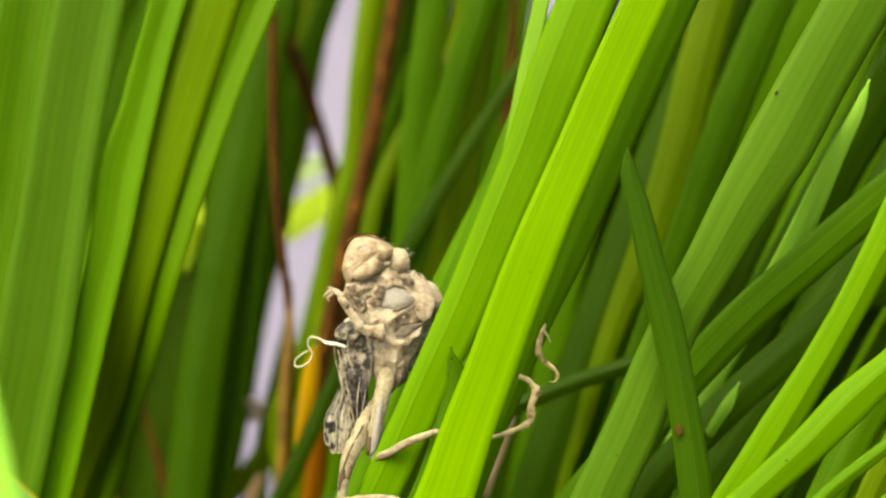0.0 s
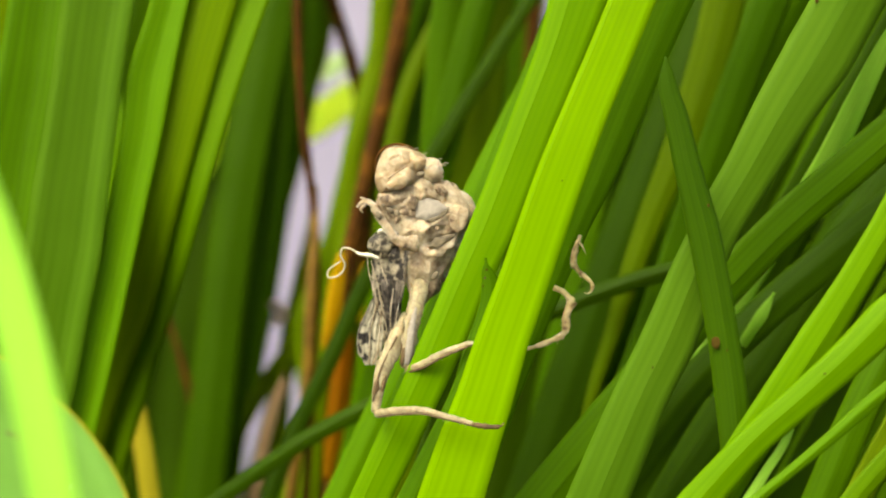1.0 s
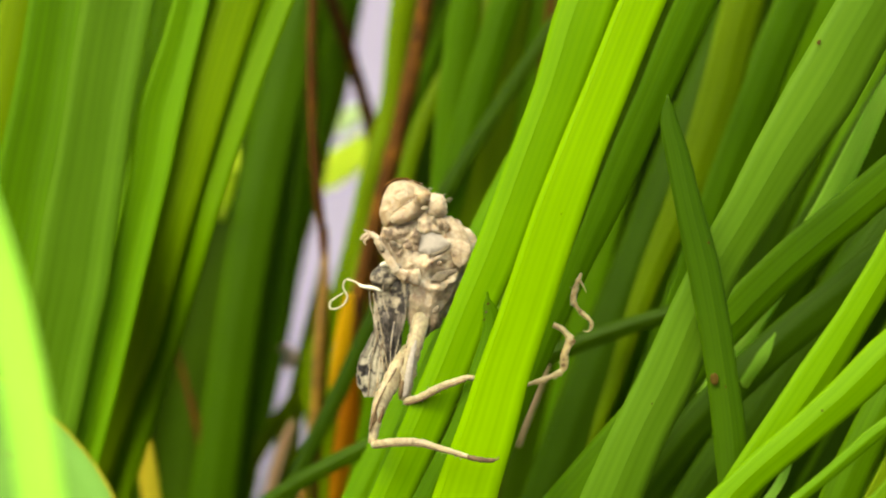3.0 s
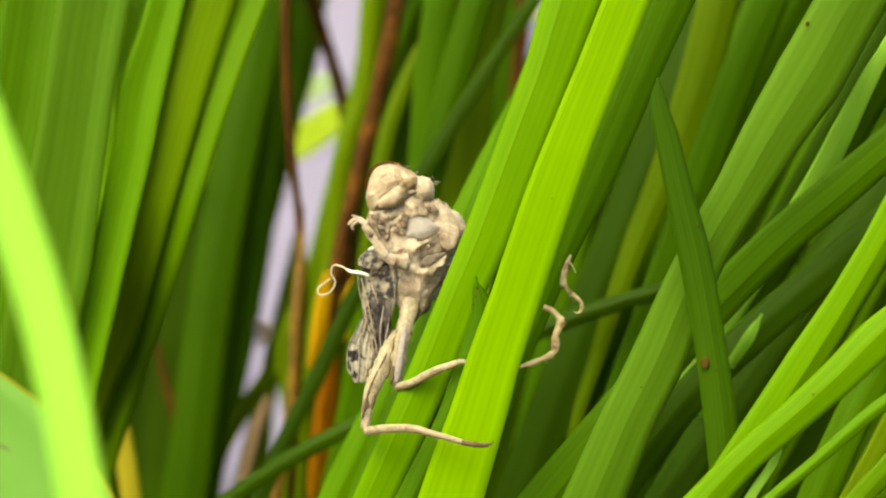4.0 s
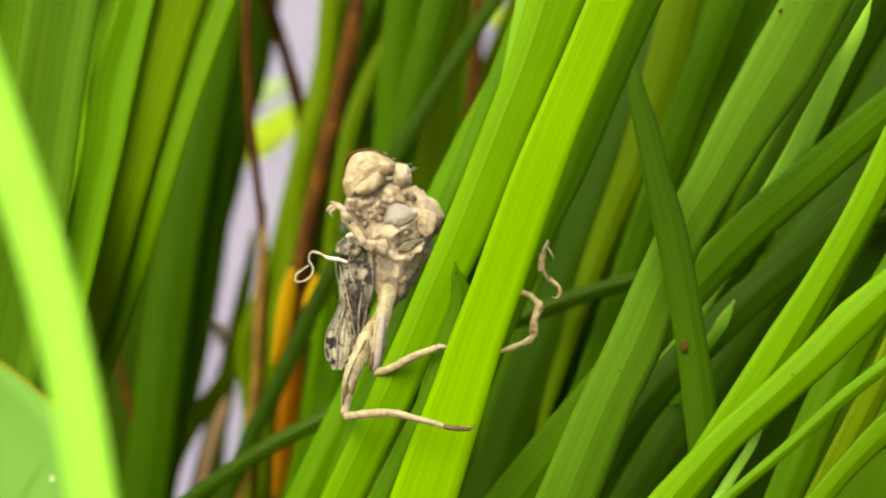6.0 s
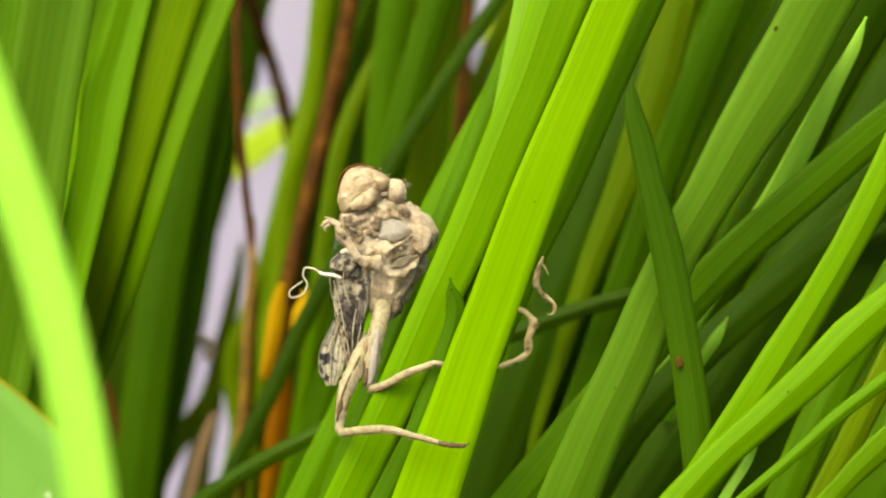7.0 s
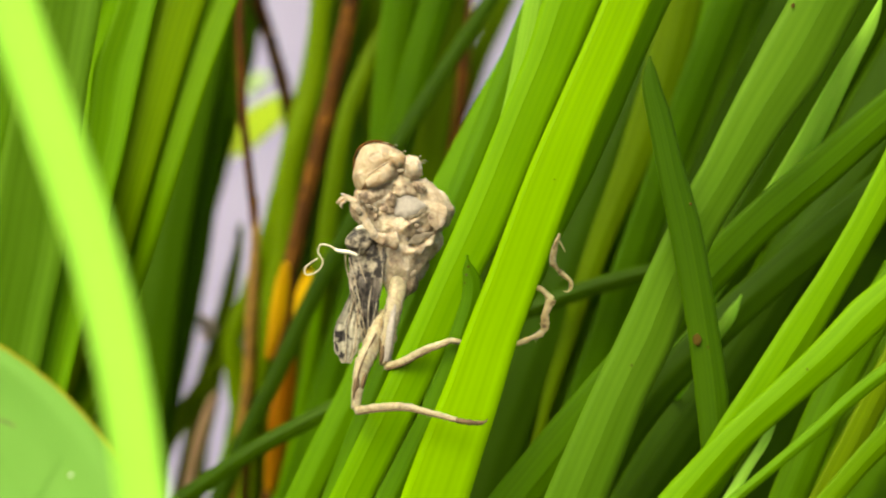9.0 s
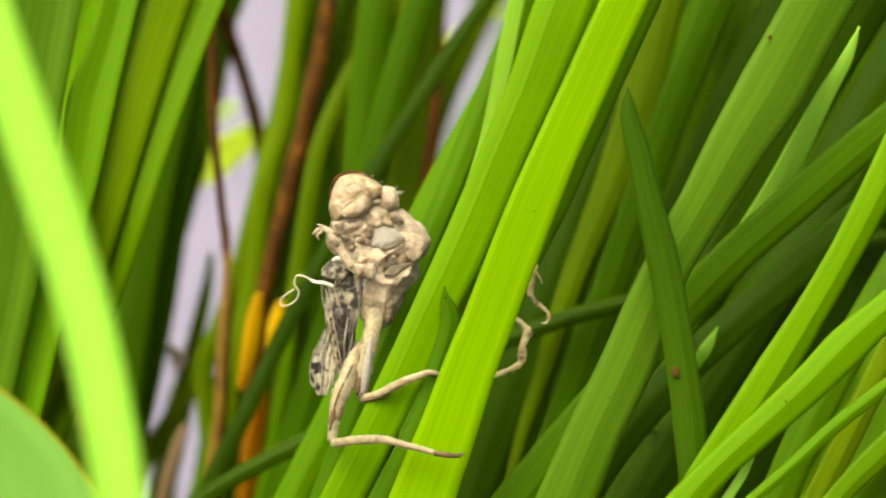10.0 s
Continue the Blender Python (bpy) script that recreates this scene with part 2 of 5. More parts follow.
def spline(points, steps=8):
    """A smooth line through points, even where they lie unevenly."""
    p = [Vector(v) for v in points]
    gap = [max(1e-9, (b - a).length) for a, b in zip(p, p[1:])]
    way = [(b - a) / g for a, b, g in zip(p, p[1:], gap)]
    lean = [way[0]] + [(way[k - 1] * gap[k] + way[k] * gap[k - 1]) / (gap[k - 1] + gap[k]) for k in range(1, len(way))] + [way[-1]]
    out = []
    for k, g in enumerate(gap):
        for s in range(steps):
            t = s / steps
            out.append((2 * t**3 - 3 * t * t + 1) * p[k] + (t**3 - 2 * t * t + t) * g * lean[k] + (3 * t * t - 2 * t**3) * p[k + 1] + (t**3 - t * t) * g * lean[k + 1])
    return out + [p[-1]]


def strip(bm, line, widths, keel=0.0, fold=0.25, face=0.0, thick=0.00022, wave=0.0, seed=0.0):
    """A keeled leaf of a given thickness along a line."""
    uv = bm.loops.layers.uv.verify()
    us = [-1, -0.7, -0.35, 0.35, 0.7, 1]
    us = sorted([u for u in us if abs(u - keel) > 0.15] + [keel - 0.09, keel, keel + 0.09])
    rings, run = [], 0.0
    for k, p in enumerate(line):
        ahead = (line[min(k + 1, len(line) - 1)] - line[max(k - 1, 0)]).normalized()
        run += (p - line[k - 1]).length if k else 0
        side = ahead.cross(Vector((0, -1, 0))).normalized()
        out = side.cross(ahead).normalized()
        turn = Matrix.Rotation(radians(face) + wave * noise.noise((run * 14, seed, 0)), 3, ahead)
        side, out = turn @ side, turn @ out
        half = widths[k] / 2
        row = []
        for layer in (0, 1):
            for u in us:
                dip = max(0.0, abs(u - keel) - 0.06)
                q = p + side * (u * half) - out * (fold * dip * half + layer * thick * (1.15 - abs(u) * 0.5))
                row.append((bm.verts.new(q), (u + 1) / 2, run))
        rings.append(row)
    n = len(us)

    def face_of(*corners):
        try:
            f = bm.faces.new([c[0] for c in corners])
        except ValueError:
            return
        for loop, c in zip(f.loops, corners):
            loop[uv].uv = (c[1], c[2])

    for a, b in zip(rings, rings[1:]):
        for j in range(n - 1):
            face_of(a[j], a[j + 1], b[j + 1], b[j])
            face_of(a[n + j + 1], a[n + j], b[n + j], b[n + j + 1])
        face_of(a[n], a[0], b[0], b[n])
        face_of(a[n - 1], a[2 * n - 1], b[2 * n - 1], b[n - 1])
    for end, flip in ((rings[0], 1), (rings[-1], 0)):
        for j in range(n - 1):
            quad = [end[j], end[j + 1], end[n + j + 1], end[n + j]]
            face_of(*(quad[::-1] if flip else quad))
    return bm


def rod(bm, line, radii, sides=8):
    """A round stem of changing thickness along a line, closed at both ends."""
    rings = []
    for k, p in enumerate(line):
        ahead = (line[min(k + 1, len(line) - 1)] - line[max(k - 1, 0)]).normalized()
        side = ahead.cross(Vector((0.13, -1, 0.09))).normalized()
        up = side.cross(ahead)
        rings.append([bm.verts.new(p + (side * math.cos(2 * math.pi * s / sides) + up * math.sin(2 * math.pi * s / sides)) * radii[k]) for s in range(sides)])
    for a, b in zip(rings, rings[1:]):
        for s in range(sides):
            bm.faces.new((a[s], a[(s + 1) % sides], b[(s + 1) % sides], b[s]))
    bm.faces.new(rings[0][::-1])
    bm.faces.new(rings[-1])
    return bm


def to_ground(points, rng, spread=0.02):
    """Carries a blade's line from its lowest given point down to its root in the soil."""
    low, before = Vector(points[-1]), Vector(points[-2])
    down = (low - before).normalized()
    down.z = min(down.z, -0.25)
    root = Vector((low.x * 0.35 - 0.05 + rng.uniform(-spread, spread), max(low.y, -0.03) * 0.7 + 0.02 + rng.uniform(-0.01, 0.01), -0.004))
    turn = low + down * (0.45 * low.z / -down.z)
    return [low.lerp(turn, t).lerp(turn.lerp(root, t), t) for t in (0.25, 0.5, 0.75, 1.0)]


def beyond(points, rng, reach=0.11):
    """Carries a blade's line on past its highest given point, bending over to a tip."""
    high, before = Vector(points[0]), Vector(points[1])
    up = (high - before).normalized()
    out = []
    p = high.copy()
    for k in range(4):
        up = (up + Vector((0.05, rng.uniform(-0.04, 0.05), -0.05 * k))).normalized()
        p = p + up * reach / 4
        out.append(p.copy())
    return out[::-1]


BLADES = []


def blade(tone, points, width, keel=0.0, fold=0.25, face=0.0, tip=0, rib=False, marks=()):
    """One grass blade, rooted in the soil. points from the top down, width one for all or one for each; tip: it ends at the first point (1: with a long taper, 2: as the widths give it)."""
    rng = random.Random(len(BLADES) * 7 + 3)
    top = [] if tip else beyond(points, rng)
    root = to_ground(points, rng)
    line = spline([*top, *points, *root], 7)
    count = len(line)
    lead = len(top) * 7
    length = [0.0]
    for a, b in zip(line, line[1:]):
        length.append(length[-1] + (b - a).length)
    given = width if isinstance(width, tuple) else [width] * len(points)
    end = (0.08, 0.035, 0.0015)[tip]
    widths = []
    for k in range(count):
        taper = min(1.0, length[k] / end)
        taper = taper**0.7
        broad = float(np.interp((k - lead) / 7, range(len(given)), given))
        widths.append(max(0.0003, broad * taper * (1 - 0.25 * max(0.0, length[k] - length[-1] + 0.1) / 0.1) * (1 + 0.03 * noise.noise((length[k] * 30, len(BLADES), 1)))))
    bm = strip(bmesh.new(), line, widths, keel, fold, face, wave=0.12, seed=len(BLADES) * 1.7)
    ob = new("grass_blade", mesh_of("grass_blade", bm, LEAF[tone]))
    tagged(ob, LABEL[tone], "grass blade", "grass blades of the clump")
    rise = []
    for k, p in enumerate(line):
        ahead = (line[min(k + 1, count - 1)] - line[max(k - 1, 0)]).normalized()
        side = ahead.cross(Vector((0, -1, 0))).normalized()
        turn = Matrix.Rotation(radians(face) + 0.12 * noise.noise((length[k] * 14, len(BLADES) * 1.7, 0)), 3, ahead)
        rise.append(p + turn @ side * (keel * widths[k] / 2) - turn @ side.cross(ahead) * 0.00006)
    size = 0.0001 if rib else 0.00007
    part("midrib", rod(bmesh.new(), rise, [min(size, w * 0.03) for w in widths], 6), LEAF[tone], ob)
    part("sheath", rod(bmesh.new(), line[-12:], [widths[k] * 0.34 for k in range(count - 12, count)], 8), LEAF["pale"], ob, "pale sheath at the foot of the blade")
    for x, z, size, mat in marks:
        at = min(range(count), key=lambda k: abs(line[k].z - z))
        spot = bmesh.new()
        bmesh.ops.create_icosphere(spot, subdivisions=2, radius=1, matrix=Matrix.Translation(Vector((x, line[at].y - 0.00006, z))) @ Matrix.Diagonal((size, 0.00004, size * 1.25, 1)))
        for v in spot.verts:
            v.co += Vector((0.25 * size * noise.noise(v.co * 3000), 0, 0.25 * size * noise.noise(v.co * 2500 + Vector((9, 0, 0)))))
        part("blemish", spot, mat, ob, "small brown blemish")
    BLADES.append(ob)
    return ob


# ---- the setting ----
def ground_sheet():
    bm = bmesh.new()
    marks = [-60, -20, -6, -2, -0.8, -0.4, -0.2, -0.1, 0, 0.1, 0.2, 0.4, 0.8, 2, 6, 20, 60]
    grid = [[bm.verts.new((x, y, 0.006 * noise.noise((x * 9, y * 9, 0)) if abs(x) < 3 and abs(y) < 3 else 0)) for x in marks] for y in marks]
    for a, b in zip(grid, grid[1:]):
        for j in range(len(marks) - 1):
            bm.faces.new((a[j], a[j + 1], b[j + 1], b[j]))
    return tagged(new("ground", mesh_of("ground", bm, SOIL)), "dark bare garden soil under the grass", "soil", kind="structure")


def back_wall():
    bm = bmesh.new()
    bmesh.ops.create_cube(bm, size=1, matrix=Matrix.LocRotScale((0, 1.6, 0.55), None, (5.0, 0.15, 1.1)))
    bmesh.ops.bevel(bm, geom=bm.edges[:], offset=0.01, segments=2, affect="EDGES")
    return tagged(new("wall_back", mesh_of("wall_back", bm, PLASTER, False)), "pale lilac-white plastered garden wall behind the grass", "wall", kind="structure")


ground_sheet()
back_wall()


# ---- grass clump ----
blade('olive', [(-0.0605, 0.03, 0.2772), (-0.0632, 0.03, 0.262), (-0.0667, 0.03, 0.247), (-0.0699, 0.03, 0.232)], (0.00523, 0.00594, 0.00666, 0.00593), keel=0, fold=0.10, face=-10)
blade('mature', [(-0.0519, 0.0165, 0.2748), (-0.0529, 0.0165, 0.2677), (-0.054, 0.0165, 0.2606), (-0.0554, 0.0165, 0.2535), (-0.0566, 0.0165, 0.2464), (-0.0579, 0.0165, 0.2393), (-0.0594, 0.0165, 0.2323), (-0.0609, 0.0165, 0.2252)], (0.00736, 0.00735, 0.00766, 0.00786, 0.008, 0.00796, 0.00814, 0.00822), keel=-0.15, fold=-0.2, face=-5, rib=True)
blade('sage', [(-0.0439, 0.015, 0.2745), (-0.0451, 0.015, 0.2675), (-0.0462, 0.015, 0.2604), (-0.0472, 0.015, 0.2534), (-0.0483, 0.015, 0.2464), (-0.0493, 0.015, 0.2394), (-0.0507, 0.015, 0.2324), (-0.052, 0.015, 0.2254), (-0.0541, 0.015, 0.2143)], (0.00879, 0.00858, 0.00832, 0.00859, 0.00921, 0.00946, 0.00919, 0.00906, 0.00871), keel=-0.3, fold=-0.3, face=4, rib=True)
blade('fresh', [(-0.0351, 0.016, 0.2747), (-0.0369, 0.016, 0.2676), (-0.0388, 0.016, 0.2606), (-0.0399, 0.016, 0.2535), (-0.0414, 0.016, 0.2465), (-0.0429, 0.016, 0.2395), (-0.0446, 0.016, 0.2324), (-0.0462, 0.016, 0.2254), (-0.0489, 0.016, 0.2143)], (0.00444, 0.00471, 0.00567, 0.00493, 0.00469, 0.00441, 0.00467, 0.00466, 0.00452), keel=0.0, fold=-0.36, face=0, rib=True)
blade('moss', [(-0.03, 0.0166, 0.2748), (-0.0322, 0.0166, 0.2677), (-0.0342, 0.0166, 0.2607), (-0.0361, 0.0168, 0.2536), (-0.0381, 0.0173, 0.2466), (-0.0403, 0.0198, 0.2396), (-0.0434, 0.0258, 0.2323), (-0.0485, 0.0358, 0.2245), (-0.0548, 0.0448, 0.2114)], (0.00635, 0.00603, 0.0058, 0.00548, 0.00544, 0.00523, 0.00521, 0.00574, 0.00606), keel=0.3, fold=0.16, face=2)
blade('spring_dull', [(-0.025, 0.0178, 0.275), (-0.0278, 0.0178, 0.2679), (-0.0304, 0.0178, 0.2608), (-0.0328, 0.018, 0.2537), (-0.0351, 0.0185, 0.2467), (-0.0376, 0.021, 0.2396), (-0.0409, 0.027, 0.2323), (-0.0451, 0.037, 0.2245), (-0.0508, 0.046, 0.2113)], (0.00488, 0.00503, 0.00515, 0.00528, 0.0056, 0.00562, 0.00592, 0.00616, 0.00623), keel=0.1, fold=-0.34, face=0, rib=True)
blade('lime', [(-0.0385, 0.075, 0.2615), (-0.0392, 0.075, 0.2583), (-0.0409, 0.08, 0.2551), (-0.0455, 0.1, 0.2521), (-0.0556, 0.15, 0.2496)], (0.00052, 0.00139, 0.00177, 0.00133, 0.00111), keel=0, fold=0.2, face=0, tip=2)
blade('yellowing', [(-0.052, 0.07, 0.2181), (-0.0517, 0.07, 0.2142), (-0.0512, 0.07, 0.2099), (-0.0508, 0.07, 0.2071)], (0.0007, 0.00245, 0.00297, 0.00296), keel=0, fold=0.2, face=0, tip=2)
blade('fresh', [(-0.0267, 0.12, 0.2909), (-0.0286, 0.12, 0.2847), (-0.0293, 0.12, 0.2786), (-0.0303, 0.12, 0.2715), (-0.0313, 0.12, 0.2644), (-0.0352, 0.14, 0.2542), (-0.0388, 0.15, 0.244)], (0.00467, 0.00397, 0.00332, 0.00281, 0.00241, 0.0016, 0.00199), keel=0, fold=0.3, face=10)
blade('olive', [(-0.0143, 0.1, 0.2857), (-0.015, 0.1, 0.2819), (-0.0158, 0.1, 0.2762), (-0.0167, 0.1, 0.2704), (-0.0185, 0.1, 0.2628), (-0.0201, 0.1, 0.2551), (-0.0218, 0.1, 0.2485), (-0.024, 0.1, 0.2408), (-0.0272, 0.1, 0.2323), (-0.0296, 0.1, 0.2265), (-0.0295, 0.1, 0.2205), (-0.0284, 0.1, 0.2116), (-0.029, 0.1, 0.2)], (0.00451, 0.00358, 0.00368, 0.00392, 0.00455, 0.00463, 0.00444, 0.00386, 0.0036, 0.0034, 0.003, 0.003, 0.003), keel=0.1, fold=0.3, face=-8)
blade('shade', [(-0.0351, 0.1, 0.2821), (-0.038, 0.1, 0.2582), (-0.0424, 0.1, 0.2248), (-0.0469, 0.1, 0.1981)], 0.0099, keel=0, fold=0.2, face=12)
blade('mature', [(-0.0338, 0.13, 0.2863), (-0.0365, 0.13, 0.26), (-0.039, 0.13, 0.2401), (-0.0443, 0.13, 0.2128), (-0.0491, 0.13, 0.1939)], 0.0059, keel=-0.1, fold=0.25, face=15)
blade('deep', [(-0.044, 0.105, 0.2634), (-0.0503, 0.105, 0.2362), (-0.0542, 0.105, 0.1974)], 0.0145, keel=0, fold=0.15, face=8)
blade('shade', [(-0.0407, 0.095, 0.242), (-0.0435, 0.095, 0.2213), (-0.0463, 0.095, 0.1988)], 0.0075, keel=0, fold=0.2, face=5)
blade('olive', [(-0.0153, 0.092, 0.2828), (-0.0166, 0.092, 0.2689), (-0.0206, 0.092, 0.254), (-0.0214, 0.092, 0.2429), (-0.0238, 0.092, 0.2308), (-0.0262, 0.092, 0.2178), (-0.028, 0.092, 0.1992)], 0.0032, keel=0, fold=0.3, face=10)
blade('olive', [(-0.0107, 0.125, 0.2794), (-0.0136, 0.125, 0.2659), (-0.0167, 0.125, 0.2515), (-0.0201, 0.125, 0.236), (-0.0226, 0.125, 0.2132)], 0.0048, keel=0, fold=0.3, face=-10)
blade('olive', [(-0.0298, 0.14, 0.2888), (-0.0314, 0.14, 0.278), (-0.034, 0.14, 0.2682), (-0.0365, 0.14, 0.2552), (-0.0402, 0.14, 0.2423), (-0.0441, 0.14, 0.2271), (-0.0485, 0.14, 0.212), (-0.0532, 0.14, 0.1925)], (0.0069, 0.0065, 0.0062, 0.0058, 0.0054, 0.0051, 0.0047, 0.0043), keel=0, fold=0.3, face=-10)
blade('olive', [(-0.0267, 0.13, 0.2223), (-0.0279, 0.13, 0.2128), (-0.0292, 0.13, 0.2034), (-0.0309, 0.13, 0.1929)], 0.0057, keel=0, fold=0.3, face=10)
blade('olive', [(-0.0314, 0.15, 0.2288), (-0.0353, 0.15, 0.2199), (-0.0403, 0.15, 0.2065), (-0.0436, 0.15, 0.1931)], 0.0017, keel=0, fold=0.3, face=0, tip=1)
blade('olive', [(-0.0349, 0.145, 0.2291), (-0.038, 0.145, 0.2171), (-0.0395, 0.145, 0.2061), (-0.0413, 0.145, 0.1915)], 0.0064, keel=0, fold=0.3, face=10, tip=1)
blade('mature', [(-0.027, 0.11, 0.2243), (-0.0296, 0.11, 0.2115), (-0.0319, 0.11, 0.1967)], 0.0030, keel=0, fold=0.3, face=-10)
blade('spring', [(-0.0135, 0.063, 0.2418), (-0.0147, 0.063, 0.2351), (-0.0162, 0.063, 0.2234), (-0.0183, 0.063, 0.21), (-0.02, 0.063, 0.2016)], 0.0033, keel=0, fold=0.3, face=0, tip=1)
blade('deep', [(-0.0124, 0.05, 0.2401), (-0.0166, 0.05, 0.2321), (-0.0202, 0.05, 0.2242), (-0.025, 0.05, 0.2146), (-0.0289, 0.05, 0.2051)], 0.0025, keel=0, fold=0.4, face=15)
blade('fresh', [(-0.006, 0.026, 0.2314), (-0.0103, 0.026, 0.2214), (-0.0139, 0.026, 0.2142), (-0.017, 0.026, 0.2077)], 0.0040, keel=-0.1, fold=0.3, face=5)
blade('deep', [(0.0323, 0.036, 0.2378), (0.0222, 0.036, 0.2351), (0.0117, 0.036, 0.2314), (-0.0011, 0.036, 0.2255), (-0.0131, 0.036, 0.2189), (-0.0228, 0.036, 0.2138), (-0.0318, 0.036, 0.2077)], 0.0023, keel=0, fold=0.5, face=10)
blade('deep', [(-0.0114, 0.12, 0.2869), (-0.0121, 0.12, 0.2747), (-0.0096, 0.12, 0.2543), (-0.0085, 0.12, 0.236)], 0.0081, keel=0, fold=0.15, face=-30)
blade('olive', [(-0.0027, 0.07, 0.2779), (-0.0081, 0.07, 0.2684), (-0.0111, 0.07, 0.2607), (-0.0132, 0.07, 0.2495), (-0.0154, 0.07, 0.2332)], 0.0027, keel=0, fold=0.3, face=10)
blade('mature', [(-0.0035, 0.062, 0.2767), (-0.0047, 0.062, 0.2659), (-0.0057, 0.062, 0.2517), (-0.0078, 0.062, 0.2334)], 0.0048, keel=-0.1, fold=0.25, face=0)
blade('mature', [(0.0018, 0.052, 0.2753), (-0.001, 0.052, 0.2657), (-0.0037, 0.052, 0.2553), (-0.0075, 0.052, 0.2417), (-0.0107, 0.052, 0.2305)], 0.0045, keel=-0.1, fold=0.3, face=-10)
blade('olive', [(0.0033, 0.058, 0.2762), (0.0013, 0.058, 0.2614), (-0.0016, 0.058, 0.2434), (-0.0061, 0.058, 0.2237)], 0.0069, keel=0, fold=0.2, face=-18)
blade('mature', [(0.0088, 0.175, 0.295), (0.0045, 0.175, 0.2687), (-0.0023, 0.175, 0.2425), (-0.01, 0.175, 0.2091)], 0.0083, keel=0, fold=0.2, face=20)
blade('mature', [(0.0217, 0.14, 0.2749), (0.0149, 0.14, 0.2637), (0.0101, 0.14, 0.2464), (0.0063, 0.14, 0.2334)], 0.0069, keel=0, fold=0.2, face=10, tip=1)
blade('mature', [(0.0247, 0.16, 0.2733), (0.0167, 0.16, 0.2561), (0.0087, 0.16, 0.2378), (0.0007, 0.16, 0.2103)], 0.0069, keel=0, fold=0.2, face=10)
blade('mature', [(0.0091, 0.014, 0.2639), (0.0052, 0.014, 0.254), (0.0007, 0.014, 0.2431), (-0.004, 0.014, 0.2319), (-0.0084, 0.014, 0.221)], 0.0029, keel=0, fold=0.3, face=15)
blade('pale', [(0.0106, 0.0075, 0.2698), (0.0092, 0.0075, 0.2625), (0.008, 0.0075, 0.2566), (0.0063, 0.0075, 0.2506)], 0.0022, keel=0, fold=0.2, face=30)
HOLD_L = blade('spring', [(0.0132, -0.0015, 0.2685), (0.0105, -0.0015, 0.2609), (0.0079, -0.0015, 0.2545), (0.0054, -0.0015, 0.2482), (0.0028, -0.0015, 0.2418), (-0.0001, -0.0015, 0.2355), (-0.0028, -0.0015, 0.2292), (-0.0057, -0.0015, 0.2229), (-0.0087, -0.0015, 0.2166), (-0.0112, -0.0015, 0.2114)], (0.00646, 0.00551, 0.00523, 0.00511, 0.00516, 0.00473, 0.0048, 0.00468, 0.00454, 0.00439), keel=0.3, fold=0.17, face=6, rib=True)
blade('mature', [(0.002, -0.0025, 0.2385), (0.0021, -0.0025, 0.2374), (0.0026, -0.0025, 0.2355), (0.0012, -0.0025, 0.2292), (-0.0009, -0.0025, 0.223), (-0.0037, -0.0025, 0.2167), (-0.0062, -0.0025, 0.2115)], (0.00031, 0.00111, 0.00225, 0.00242, 0.00258, 0.00319, 0.0035), keel=0, fold=0.35, face=-5, tip=2, marks=[(0.0021, 0.2372, 0.00013, BLEMISH), (0.0019, 0.2363, 0.00012, CLAW), (0.0017, 0.2354, 0.00009, BLEMISH)])
blade('deep', [(0.015, 0.0085, 0.2653), (0.0085, 0.0085, 0.248), (0.0034, 0.0085, 0.2368), (-0.0008, 0.0085, 0.2268), (-0.0056, 0.0085, 0.2129)], 0.0027, keel=0, fold=0.4, face=-15)
HOLD_R = blade('bright', [(0.0189, -0.0055, 0.2679), (0.0157, -0.0055, 0.2604), (0.013, -0.0055, 0.2542), (0.0105, -0.0055, 0.248), (0.0082, -0.0055, 0.2418), (0.006, -0.0055, 0.2356), (0.0037, -0.0055, 0.2294), (0.0017, -0.0055, 0.2232), (-0.0005, -0.0055, 0.217), (-0.0022, -0.0055, 0.2119)], (0.00487, 0.00485, 0.00493, 0.00528, 0.00541, 0.00553, 0.0058, 0.00622, 0.00674, 0.00704), keel=0.74, fold=0.2, face=14, rib=True, marks=[(0.0106, 0.2469, 7e-05, BLEMISH)])
blade('fresh', [(0.0246, 0.005, 0.2695), (0.0212, 0.005, 0.2616), (0.0184, 0.005, 0.2551), (0.0156, 0.005, 0.2485), (0.0127, 0.005, 0.242), (0.01, 0.005, 0.2354), (0.0074, 0.005, 0.2289)], (0.00469, 0.0041, 0.00411, 0.00378, 0.00288, 0.00243, 0.00195), keel=0, fold=0.25, face=-12)
blade('olive', [(0.0348, 0.04, 0.2749), (0.0325, 0.04, 0.2657), (0.03, 0.04, 0.258), (0.0271, 0.04, 0.2503), (0.0239, 0.04, 0.2427), (0.0211, 0.04, 0.235), (0.0186, 0.04, 0.2273), (0.0161, 0.04, 0.2197), (0.0149, 0.04, 0.2151)], (0.00553, 0.00548, 0.005, 0.00422, 0.00351, 0.0029, 0.00211, 0.00161, 0.00126), keel=-0.1, fold=0.25, face=6)
blade('mature', [(0.0411, 0.04, 0.2737), (0.0365, 0.04, 0.2622), (0.0318, 0.04, 0.2492), (0.0264, 0.04, 0.234)], 0.0050, keel=0, fold=0.2, face=-12)
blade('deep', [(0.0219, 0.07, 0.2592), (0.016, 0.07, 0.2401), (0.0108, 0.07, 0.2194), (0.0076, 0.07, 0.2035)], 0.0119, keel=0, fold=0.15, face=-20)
blade('mature', [(0.0138, 0.068, 0.2307), (0.0107, 0.068, 0.2173), (0.0083, 0.068, 0.2047)], 0.0039, keel=0, fold=0.2, face=15)
